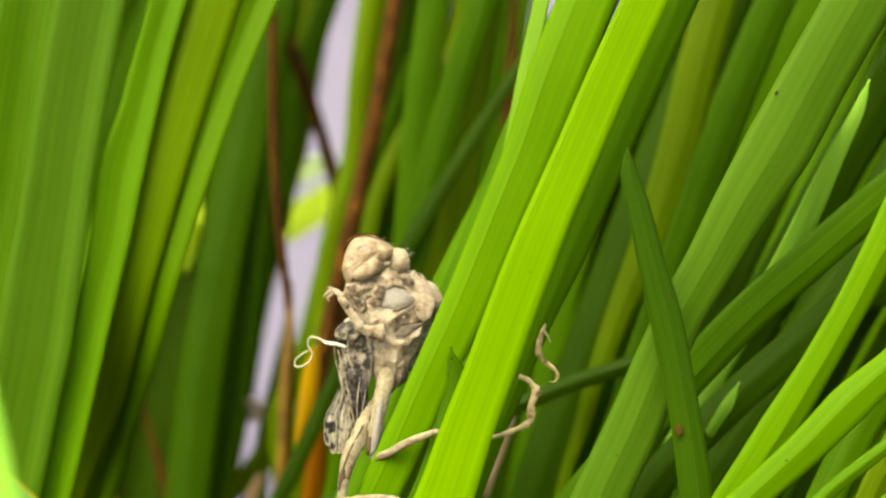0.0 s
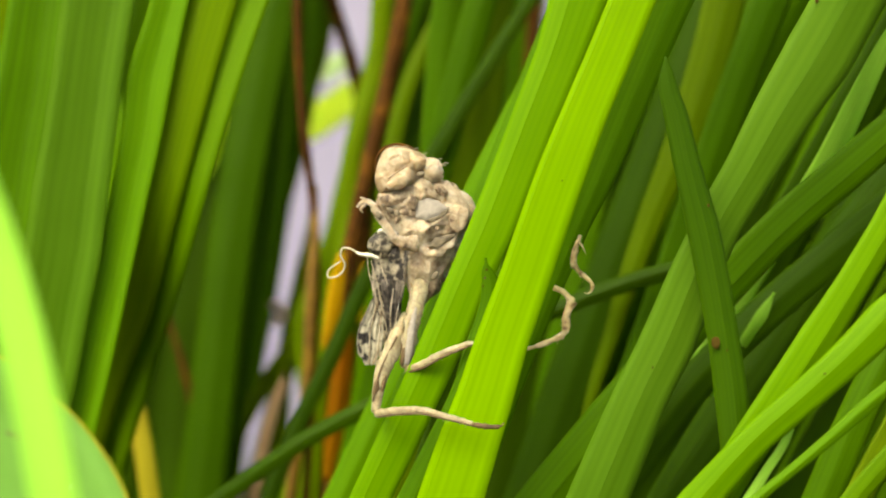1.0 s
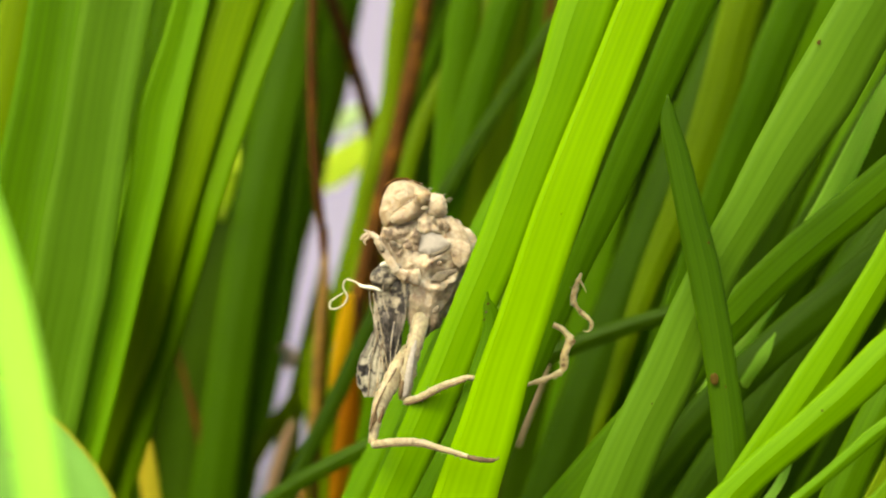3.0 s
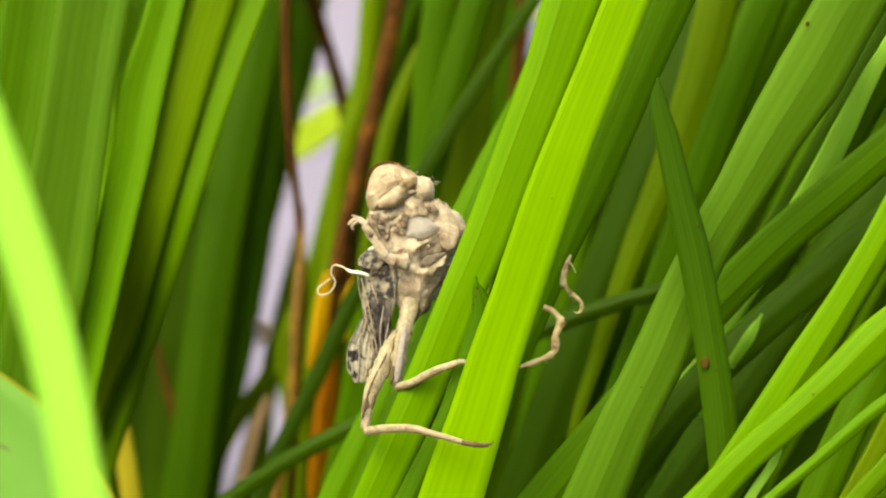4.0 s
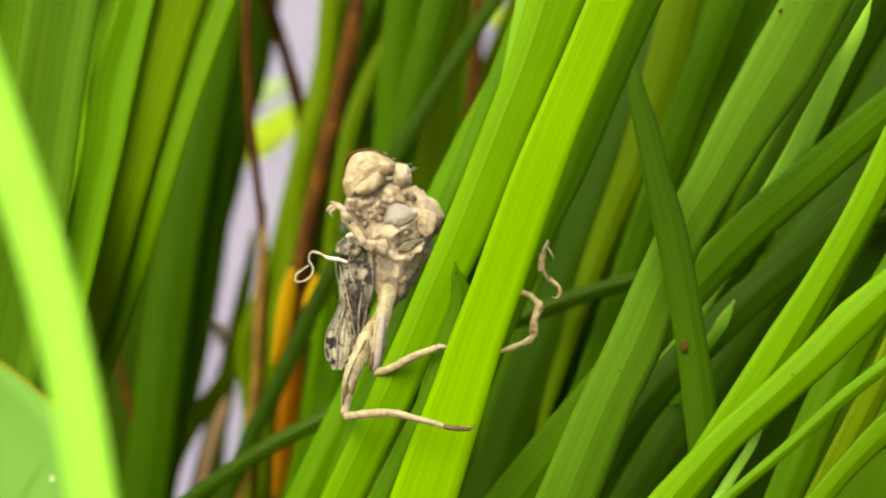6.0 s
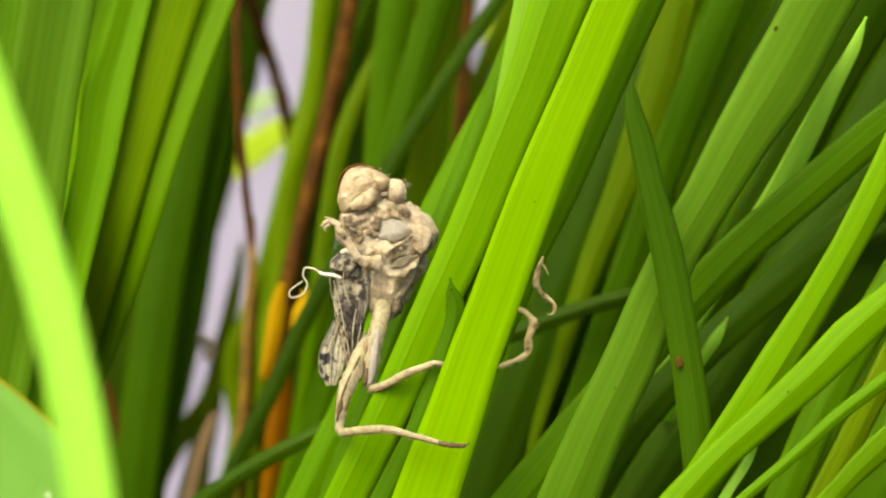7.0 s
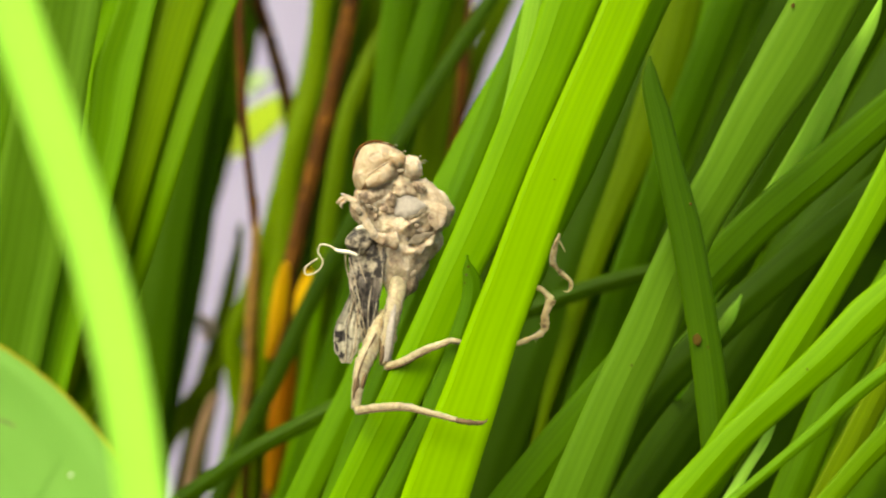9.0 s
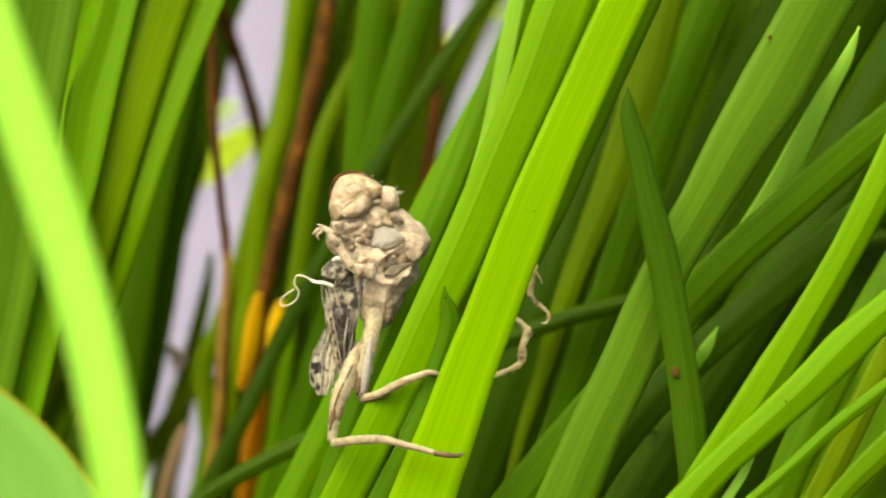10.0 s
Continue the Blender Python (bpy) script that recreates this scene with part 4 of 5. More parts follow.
# ---- the dried insect ----
INSECT_AT = Vector((-0.0061, 0.0025, 0.2394))


def lobe(bm, centre, radii, crumple=0.12, pitch=700.0, seed=0.0, turn=0.0, level=4):
    """A crumpled, dried-in rounded form."""
    made = bmesh.ops.create_icosphere(bm, subdivisions=level, radius=1)["verts"]
    m = Matrix.Rotation(radians(turn), 3, "Y")
    for v in made:
        n = v.co.normalized()
        p = Vector((n.x * radii[0], n.y * radii[1], n.z * radii[2])) * 0.001
        ridge = 1 - abs(2 * noise.noise(p * pitch + Vector((seed, seed * 2, 0)))) * 1.6
        fine = noise.noise(p * pitch * 3 + Vector((seed, 0, seed)))
        p *= 1 + crumple * (ridge - 0.4) + crumple * 0.35 * fine
        v.co = m @ p + Vector(centre)
    return bm


def limb(points, radii, seed=0.0, flat=1.0):
    """A dried leg joint: swollen at its ends, a little twisted. radii in millimetres, spread along the line."""
    line = spline(points, 8)
    n = len(line) - 1
    out = []
    for k in range(n + 1):
        t = k / n * (len(radii) - 1)
        i = min(int(t), len(radii) - 2)
        r = radii[i] + (radii[i + 1] - radii[i]) * (t - i)
        out.append(r * 0.00089 * (1 + 0.16 * noise.noise((k * 0.7, seed, r * 9))))
    bm = rod(bmesh.new(), line, out, 12)
    for k, v in enumerate(bm.verts):
        p, turn = line[k // 12], (k % 12) * math.pi / 6
        v.co = p + (v.co - p) * (1 + 0.2 * math.cos(2 * turn + 0.6) - 0.2 * max(0.0, math.cos(3 * turn + seed)) ** 2 + 0.22 * noise.noise(v.co * 2600))
    return bm


def spines(line, count, size, seed):
    """Fine bristles along a leg."""
    rng = random.Random(seed)
    bm = bmesh.new()
    path = spline(line, 12)
    for k in range(count):
        p = path[int((k + 0.5) / count * (len(path) - 1))]
        way = Vector((rng.uniform(-1, 1), rng.uniform(-1, 0.4), rng.uniform(-1, 0.2))).normalized()
        rod(bm, [p, p + way * size * 0.5, p + way * size], [0.00005, 0.00004, 0.00001], 4)
    return bm


def plate(line, widths, face, curl, thick=0.00007, seed=0.0, cols=14):
    """A creased membrane along a line: a dried wing."""
    bm = bmesh.new()
    rows = []
    for layer in (0, 1):
        for k, p in enumerate(line):
            ahead = (line[min(k + 1, len(line) - 1)] - line[max(k - 1, 0)]).normalized()
            side = ahead.cross(Vector((0, -1, 0))).normalized()
            out = side.cross(ahead)
            m = Matrix.Rotation(radians(face), 3, ahead)
            side, out = m @ side, m @ out
            row = []
            for j in range(cols + 1):
                u = 2 * j / cols - 1
                crease = 0.00028 * abs(math.sin(u * 7 + seed)) + 0.0003 * noise.noise((u * 3, k * 0.22, seed)) + curl * u * u
                edge = 1 + 0.12 * noise.noise((k * 0.7, u, seed))
                row.append(bm.verts.new(p + side * (u * widths[k] / 2 * edge) + out * (crease - layer * thick)))
            rows.append(row)
    h = len(line)
    top, low = rows[:h], rows[h:]
    for k in range(h - 1):
        for j in range(cols):
            bm.faces.new((top[k][j], top[k][j + 1], top[k + 1][j + 1], top[k + 1][j]))
            bm.faces.new((low[k][j + 1], low[k][j], low[k + 1][j], low[k + 1][j + 1]))
        bm.faces.new((low[k][0], top[k][0], top[k + 1][0], low[k + 1][0]))
        bm.faces.new((top[k][cols], low[k][cols], low[k + 1][cols], top[k + 1][cols]))
    return bm


def crushed(p, seed=0.0):
    """The relief of crushed paper at a place, about -0.5 to 0.5: flat facets between crisp folds, at three sizes."""
    q = p + 0.00035 * noise.noise_vector(p * 900 + Vector((seed, 0, 0)))
    out = 0.0
    for size, share in ((0.0014, 0.55), (0.0006, 0.25), (0.00027, 0.08)):
        near = noise.voronoi(q / size + Vector((seed * 3.1, seed, size * 9000)))[0]
        out += share * (0.45 - (near[1] - near[0]))
    return out + 0.35 * noise.noise(p * 420 + Vector((0, seed, 0)))


def sheet(corners, dome, seed=0.0, crease=0.22, thick=0.0004):
    """A piece of dried skin: a ragged outline, domed, crushed and crisp at its edge. dome and crease in millimetres."""
    edge = []
    pts = [Vector(c) for c in corners]
    for a, b in zip(pts, pts[1:] + pts[:1]):
        count = max(3, int((b - a).length / 0.00014))
        for k in range(count):
            q = a.lerp(b, k / count)
            rag = noise.noise_vector(q * 2600 + Vector((seed, 0, 0))) * 0.00013 + noise.noise_vector(q * 900) * 0.0001
            edge.append(q + Vector((rag.x, 0, rag.z)))
    mid = sum(edge, Vector()) / len(edge)
    bm = bmesh.new()
    rings = []
    steps = (1.0, 0.97, 0.92, 0.86, 0.79, 0.71, 0.63, 0.54, 0.45, 0.36, 0.27, 0.18, 0.09)
    for back in (0, 1):
        for f in steps:
            ring = []
            for q in edge:
                p = mid + (q - mid) * f
                rise = dome * (1 - f**3) + crease * crushed(p, seed) * (1.25 - 0.6 * f)
                ring.append(bm.verts.new(p + Vector((0, thick - rise * 0.0004 if back else -rise * 0.001, 0))))
            rings.append(ring)
    n, h = len(edge), len(steps)
    for a, b, flip in [(rings[k], rings[k + 1], 0) for k in range(h - 1)] + [(rings[h + k], rings[h + k + 1], 1) for k in range(h - 1)] + [(rings[0], rings[h], 1)]:
        for j in range(n):
            quad = (a[j], a[(j + 1) % n], b[(j + 1) % n], b[j])
            bm.faces.new(quad[::-1] if flip else quad)
    bm.faces.new(rings[h - 1])
    bm.faces.new(rings[2 * h - 1][::-1])
    bmesh.ops.recalc_face_normals(bm, faces=bm.faces[:])
    return bm


def relief(corners, dome, swells, seed=0.0, crease=0.4):
    """The front of a dried body: a rounded shell within an outline, with swells and hollows (from, to, radius, height in mm) and crushed skin."""
    edge = []
    pts = [Vector(c) for c in corners]
    for a, b in zip(pts, pts[1:] + pts[:1]):
        count = max(2, int((b - a).length / 0.00016))
        for k in range(count):
            q = a.lerp(b, k / count)
            rag = noise.noise_vector(q * 700 + Vector((seed, 0, 0))) * 0.00012
            edge.append(q + Vector((rag.x, 0, rag.z)))
    mid = sum(edge, Vector()) / len(edge)
    h = max(10, int(max((q - mid).length for q in edge) / 0.00015))
    bm = bmesh.new()
    rings = []
    for back in (0, 1):
        for k in range(h if not back else 4):
            f = 1 - k / h if not back else 1 - k / 4
            ring = []
            for q in edge:
                p = mid + (q - mid) * f
                rise = dome * math.sqrt(max(0.0, 1 - f * f))
                if back:
                    ring.append(bm.verts.new(p + Vector((0, 0.0004 + rise * 0.0005, 0))))
                    continue
                for start, end, radius, high in swells:
                    g = Vector(end) - Vector(start)
                    t = min(1.0, max(0.0, (p - Vector(start)).dot(g) / max(1e-12, g.dot(g)))) if g.length > 1e-7 else 0.0
                    away = p - (Vector(start) + g * t)
                    rise += high * math.exp(-(away.x**2 + away.z**2) / radius**2)
                rise += crease * crushed(Vector((p.x, 0, p.z)), seed) * min(1.0, 0.3 + 4 * (1 - f))
                ring.append(bm.verts.new(p - Vector((0, rise * 0.001, 0))))
            rings.append(ring)
    n = len(edge)
    for a, b, flip in [(rings[k], rings[k + 1], 0) for k in range(h - 1)] + [(rings[h + k], rings[h + k + 1], 1) for k in range(3)] + [(rings[0], rings[h], 1)]:
        for j in range(n):
            quad = (a[j], a[(j + 1) % n], b[(j + 1) % n], b[j])
            bm.faces.new(quad[::-1] if flip else quad)
    bm.faces.new(rings[h - 1])
    bm.faces.new(rings[-1][::-1])
    bmesh.ops.recalc_face_normals(bm, faces=bm.faces[:])
    return bm


def dried_insect():
    bug = new("dried_grasshopper")
    tagged(bug, "dried beige grasshopper skin with spotted wings clinging to grass", "insect")
    # head
    bm = relief(((-0.00454, 0.00120, 0.00810), (-0.00448, 0.00120, 0.00908), (-0.00422, 0.00120, 0.01018), (-0.00384, 0.00120, 0.01109), (-0.00326, 0.00120, 0.01162), (-0.00229, 0.00120, 0.01201), (-0.00112, 0.00120, 0.01202), (-0.00007, 0.00120, 0.01164), (0.00071, 0.00120, 0.01112), (0.00149, 0.00120, 0.01060), (0.00188, 0.00120, 0.00983), (0.00150, 0.00120, 0.00865), (0.00072, 0.00120, 0.00787), (-0.00019, 0.00120, 0.00728), (-0.00148, 0.00120, 0.00682), (-0.00278, 0.00120, 0.00648), (-0.00395, 0.00120, 0.00622), (-0.00441, 0.00120, 0.00706)), 2.2, (((-0.00249, 0, 0.00779), (-0.00082, 0, 0.00857), 0.00084, 0.30), ((-0.00288, 0, 0.00830), (-0.00069, 0, 0.00974), 0.00019, -0.14), ((0.00035, 0, 0.00864), (0.00061, 0, 0.00806), 0.00058, -0.45), ((-0.00391, 0, 0.00739), (-0.00339, 0, 0.00688), 0.00077, -0.15), ((-0.00354, 0, 0.01050), (-0.00083, 0, 0.01116), 0.00090, 0.12), ((-0.00081, 0, 0.00805), (-0.00042, 0, 0.00767), 0.00052, 0.25), ((-0.00050, 0, 0.01090), (-0.00030, 0, 0.00903), 0.00026, -0.20), ((-0.00313, 0, 0.00643), (-0.00049, 0, 0.00696), 0.00032, -0.30)), 2, 0.55)
    head = part("head", bm, SHELL_PEACH, bug, "peach-beige rounded head with folded mouthparts")
    bm = bmesh.new()
    lobe(bm, (-0.00151, 0.00190, 0.00920), (2.5, 1.6, 2.4), 0.03, 260, 1)
    crumpled(part("nape", bm, SHELL_PEACH, head), 0.00014, 10, 0.0003)
    part("lip", sheet(((-0.00316, -0.00120, 0.00746), (-0.00252, -0.00120, 0.00811), (-0.00156, -0.00120, 0.00856), (-0.00054, -0.00120, 0.00934), (-0.00015, -0.00120, 0.00902), (-0.00021, -0.00120, 0.00806), (-0.00085, -0.00120, 0.00728), (-0.00194, -0.00120, 0.00683), (-0.00290, -0.00120, 0.00695)), 0.35, 3, 0.3, 0.0005), SHELL_PEACH, head, "folded cream upper lip")
    bm = bmesh.new()
    rod(bm, spline([(-0.00288, -0.00200, 0.00806), (-0.00217, -0.00220, 0.00857), (-0.00128, -0.00230, 0.00914), (-0.00058, -0.00210, 0.00961)], 6), [0.00002] + [0.00006] * 17 + [0.00002], 6)
    part("mouth_slit", bm, CLAW, head, "dark slit between the mouthparts")
    bm = bmesh.new()
    rod(bm, spline([(-0.00453, 0.00090, 0.00886), (-0.00434, 0.00080, 0.01042), (-0.00369, 0.00060, 0.01151), (-0.00239, 0.00040, 0.01208), (-0.00084, 0.00030, 0.01196), (0.00046, 0.00030, 0.01132)], 6), [0.00004] + [0.00011] * 8 + [0.00016] * 14 + [0.0001] * 7 + [0.00004], 6)
    part("crown_edge", bm, STEM, head, "thin reddish-brown crown edge")
    bm = bmesh.new()
    lobe(bm, (0.00202, 0.00100, 0.00916), (1.0, 1.0, 1.2), 0.06, 450, 7, -10)
    eye = crumpled(part("eye", bm, SHELL, head, "sunken dried eye"), 0.0001, 4, 0.0003)
    part("eye_skin", sheet(((0.00092, -0.00010, 0.01013), (0.00170, -0.00010, 0.01058), (0.00267, -0.00010, 0.01040), (0.00319, -0.00010, 0.00975), (0.00326, -0.00010, 0.00827), (0.00274, -0.00010, 0.00768), (0.00184, -0.00010, 0.00774), (0.00119, -0.00010, 0.00825)), 0.75, 51, 0.6, 0.0007), SHELL, eye, "crumpled skin over the eye")
    part("palp", sheet(((-0.00049, -0.00070, 0.01040), (0.00016, -0.00070, 0.01086), (0.00093, -0.00070, 0.01073), (0.00145, -0.00070, 0.01016), (0.00126, -0.00070, 0.00945), (0.00048, -0.00070, 0.00912), (-0.00023, -0.00070, 0.00950)), 0.6, 52, 0.3, 0.0008), SHELL_PEACH, head, "cream knob beside the mouth")
    hairs = bmesh.new()
    for base, way in (((0.00323, -0.00040, 0.00958), (0.6, -0.1, 0.3)), ((0.00335, -0.00040, 0.00983), (0.9, 0, 0.3)), ((0.00284, -0.00020, 0.01023), (0.5, 0, 0.6)), ((0.00013, -0.00020, 0.01152), (0.5, 0, 0.5)), ((-0.00103, 0.00000, 0.01185), (0.6, 0, 0.35)), ((0.00109, 0.00000, 0.01088), (0.6, 0, 0.5)), ((-0.00245, 0.00000, 0.01179), (0.7, 0, 0.3))):
        p, w = Vector(base), Vector(way)
        rod(hairs, spline([p - w * 0.0003, p + w * 0.0003, p + w * 0.0006 + Vector((0.0001, 0, -0.0002))], 4), [0.00004] * 8 + [0.00002], 4)
    part("bristles", hairs, LEG, head, "fine straw-coloured bristles")
    # front of the body
    bm = bmesh.new()
    lobe(bm, (-0.00211, 0.00130, 0.00499), (2.4, 1.7, 2.6), 0.2, 500, 8)
    lobe(bm, (-0.00325, 0.00070, 0.00588), (1.0, 1.2, 1.2), 0.2, 700, 9)
    lobe(bm, (-0.00079, 0.00060, 0.00355), (1.1, 1.0, 0.9), 0.2, 700, 51, 20)
    neck = crumpled(part("neck", bm, SHELL_DARK, bug, "crumpled brown-blotched neck"), 0.0001, 6, 0.00045)
    bm = bmesh.new()
    lobe(bm, (0.00041, 0.00130, 0.00596), (2.6, 1.6, 2.4), 0.08, 400, 10, 10)
    lobe(bm, (-0.00065, 0.00030, 0.00548), (0.9, 1.0, 0.8), 0.14, 500, 49, 40)
    lobe(bm, (0.00244, 0.00060, 0.00743), (1.1, 1.2, 0.9), 0.12, 500, 52, 20)
    lobe(bm, (0.00295, 0.00090, 0.00614), (1.7, 1.6, 1.5), 0.12, 500, 12, -30)
    collar = crumpled(part("collar", bm, SHELL, bug, "beige folded collar behind the head"), 0.0001, 6, 0.00045)
    part("chest_plate", sheet(((0.00014, -0.00050, 0.00485), (0.00060, -0.00045, 0.00570), (0.00100, -0.00040, 0.00625), (0.00223, -0.00040, 0.00590), (0.00300, -0.00050, 0.00545), (0.00387, -0.00050, 0.00480), (0.00284, -0.00070, 0.00392), (0.00144, -0.00080, 0.00334), (0.00021, -0.00070, 0.00372)), 0.28, 11, 0.07, 0.0006), SHELL_GREY, bug, "smooth grey shield-shaped chest plate")
    part("flap", sheet(((-0.00010, -0.00035, 0.00620), (-0.00005, -0.00030, 0.00735), (0.00085, -0.00030, 0.00815), (0.00180, -0.00035, 0.00785), (0.00240, -0.00045, 0.00665), (0.00262, -0.00055, 0.00580), (0.00170, -0.00060, 0.00600), (0.00080, -0.00060, 0.00560)), 0.42, 71, 0.42, 0.0005), SHELL, collar, "pale crumpled skin flap")
    part("flap", sheet(((-0.00080, -0.00070, 0.00560), (-0.00035, -0.00070, 0.00650), (0.00030, -0.00075, 0.00620), (0.00035, -0.00080, 0.00520), (0.00000, -0.00080, 0.00440), (-0.00060, -0.00075, 0.00470)), 0.4, 72, 0.5, 0.0005), SHELL_DARK, collar, "brown-stained skin flap")
    bm = bmesh.new()
    lobe(bm, (0.00515, 0.00070, 0.00459), (1.6, 1.7, 2.1), 0.12, 450, 13, -28)
    lobe(bm, (0.00418, 0.00060, 0.00626), (1.0, 1.1, 1.2), 0.14, 600, 14, -35)
    shoulder = crumpled(part("shoulder", bm, SHELL, bug), 0.0001, 6, 0.00045)
    bm = bmesh.new()
    lobe(bm, (0.00025, 0.00030, 0.00213), (2.5, 1.5, 1.55), 0.09, 350, 15, 4)
    lobe(bm, (0.00219, 0.00020, 0.00135), (2.2, 1.7, 1.2), 0.12, 500, 17, -10)
    rod(bm, spline([(0.00079, -0.00080, 0.00212), (0.00240, -0.00090, 0.00276), (0.00374, -0.00070, 0.00392), (0.00477, -0.00030, 0.00547)], 6), [0.00035, 0.0004] + [0.00042] * 15 + [0.0004, 0.0003], 10)
    lobe(bm, (0.00333, 0.00160, 0.00337), (2.6, 1.6, 2.6), 0.1, 450, 44)
    lobe(bm, (0.00333, 0.00160, 0.00110), (2.4, 1.6, 2.0), 0.1, 450, 45)
    lobe(bm, (-0.00121, 0.00140, 0.00337), (2.2, 1.6, 1.8), 0.1, 450, 46)
    thorax = crumpled(part("thorax", bm, SHELL, bug, "beige folded thorax"), 0.0001, 6, 0.00045)
    part("seam_and_shadow", sheet(((0.00156, -0.00120, 0.00042), (0.00232, -0.00120, 0.00139), (0.00361, -0.00100, 0.00178), (0.00477, -0.00080, 0.00186), (0.00451, -0.00090, 0.00134), (0.00361, -0.00110, 0.00081), (0.00259, -0.00120, 0.00029)), 0.15, 18, 0.12, 0.0006), SEAM_SHADE, bug, "dark brown sheets for a diamond seam and the chest plate's shadow")
    # A dark sheet painted as the shadow under the chest plate's lower edge.
    part("seam_and_shadow", sheet(((0.00129, -0.00130, 0.00343), (0.00244, -0.00120, 0.00376), (0.00347, -0.00110, 0.00448), (0.00392, -0.00100, 0.00468), (0.00360, -0.00110, 0.00403), (0.00270, -0.00120, 0.00344), (0.00193, -0.00130, 0.00318)), 0.1, 19, 0.08, 0.0005), SEAM_SHADE, bug, "dark brown sheets for a diamond seam and the chest plate's shadow")
    # Small dark lobes whose brown stands for the shade inside hollows.
    for k, (at, wide, high, turn) in enumerate((((-0.00193, -0.00120, 0.00419), 0.42, 0.3, 20), ((-0.00103, -0.00100, 0.00433), 0.6, 0.36, 0), ((-0.00271, -0.00080, 0.00459), 0.5, 0.26, 40), ((-0.00355, -0.00060, 0.00511), 0.3, 0.2, 30), ((0.00264, -0.00110, 0.00242), 0.36, 0.26, -30), ((0.00333, -0.00060, 0.00663), 0.34, 0.16, 40), ((0.00088, -0.00120, 0.00864), 0.5, 0.3, 0), ((-0.00198, -0.00130, 0.00335), 0.22, 0.42, 15), ((0.00234, -0.00080, -0.00292), 0.5, 0.32, -50), ((-0.00114, -0.00100, 0.00022), 0.3, 0.2, 0))):
        bm = bmesh.new()
        lobe(bm, Vector(at) - Vector((0, 0.0003, 0)), (wide, 0.22, high), 0.2, 900, k, turn, 3)
        part("pit", bm, SHELL_DARK if k % 3 == 1 else SEAM_SHADE, bug, "dark brown lobe painted as a shaded hollow in the dried skin")
    bm = bmesh.new()
    lobe(bm, (0.00334, 0.00060, -0.00039), (2.4, 1.7, 1.1), 0.12, 500, 19, -28)
    lobe(bm, (0.00064, 0.00030, -0.00116), (2.6, 2.0, 1.9), 0.12, 450, 20)
    lobe(bm, (0.00077, 0.00000, -0.00290), (2.0, 1.9, 1.8), 0.1, 450, 21)
    lobe(bm, (0.00230, 0.00140, -0.00170), (1.7, 1.5, 2.1), 0.1, 450, 47, 10)
    abdomen = crumpled(part("abdomen", bm, SHELL, bug, "pinkish-beige shrunken abdomen"), 0.0001, 6, 0.00045)
    bm = bmesh.new()
    lobe(bm, (0.00130, 0.00110, -0.00380), (1.4, 1.5, 1.6), 0.12, 500, 22, 12)
    lobe(bm, (0.00070, 0.00140, -0.00480), (0.9, 1.0, 1.2), 0.12, 600, 23, 14)
    crumpled(part("abdomen_tip", bm, SHELL_DARK, abdomen, "dark-stained end of the abdomen"), 0.0001, 6, 0.00045)
    for mass in (neck, collar, shoulder, thorax, abdomen):
        for v in mass.data.vertices:
            v.co.y += 0.0022
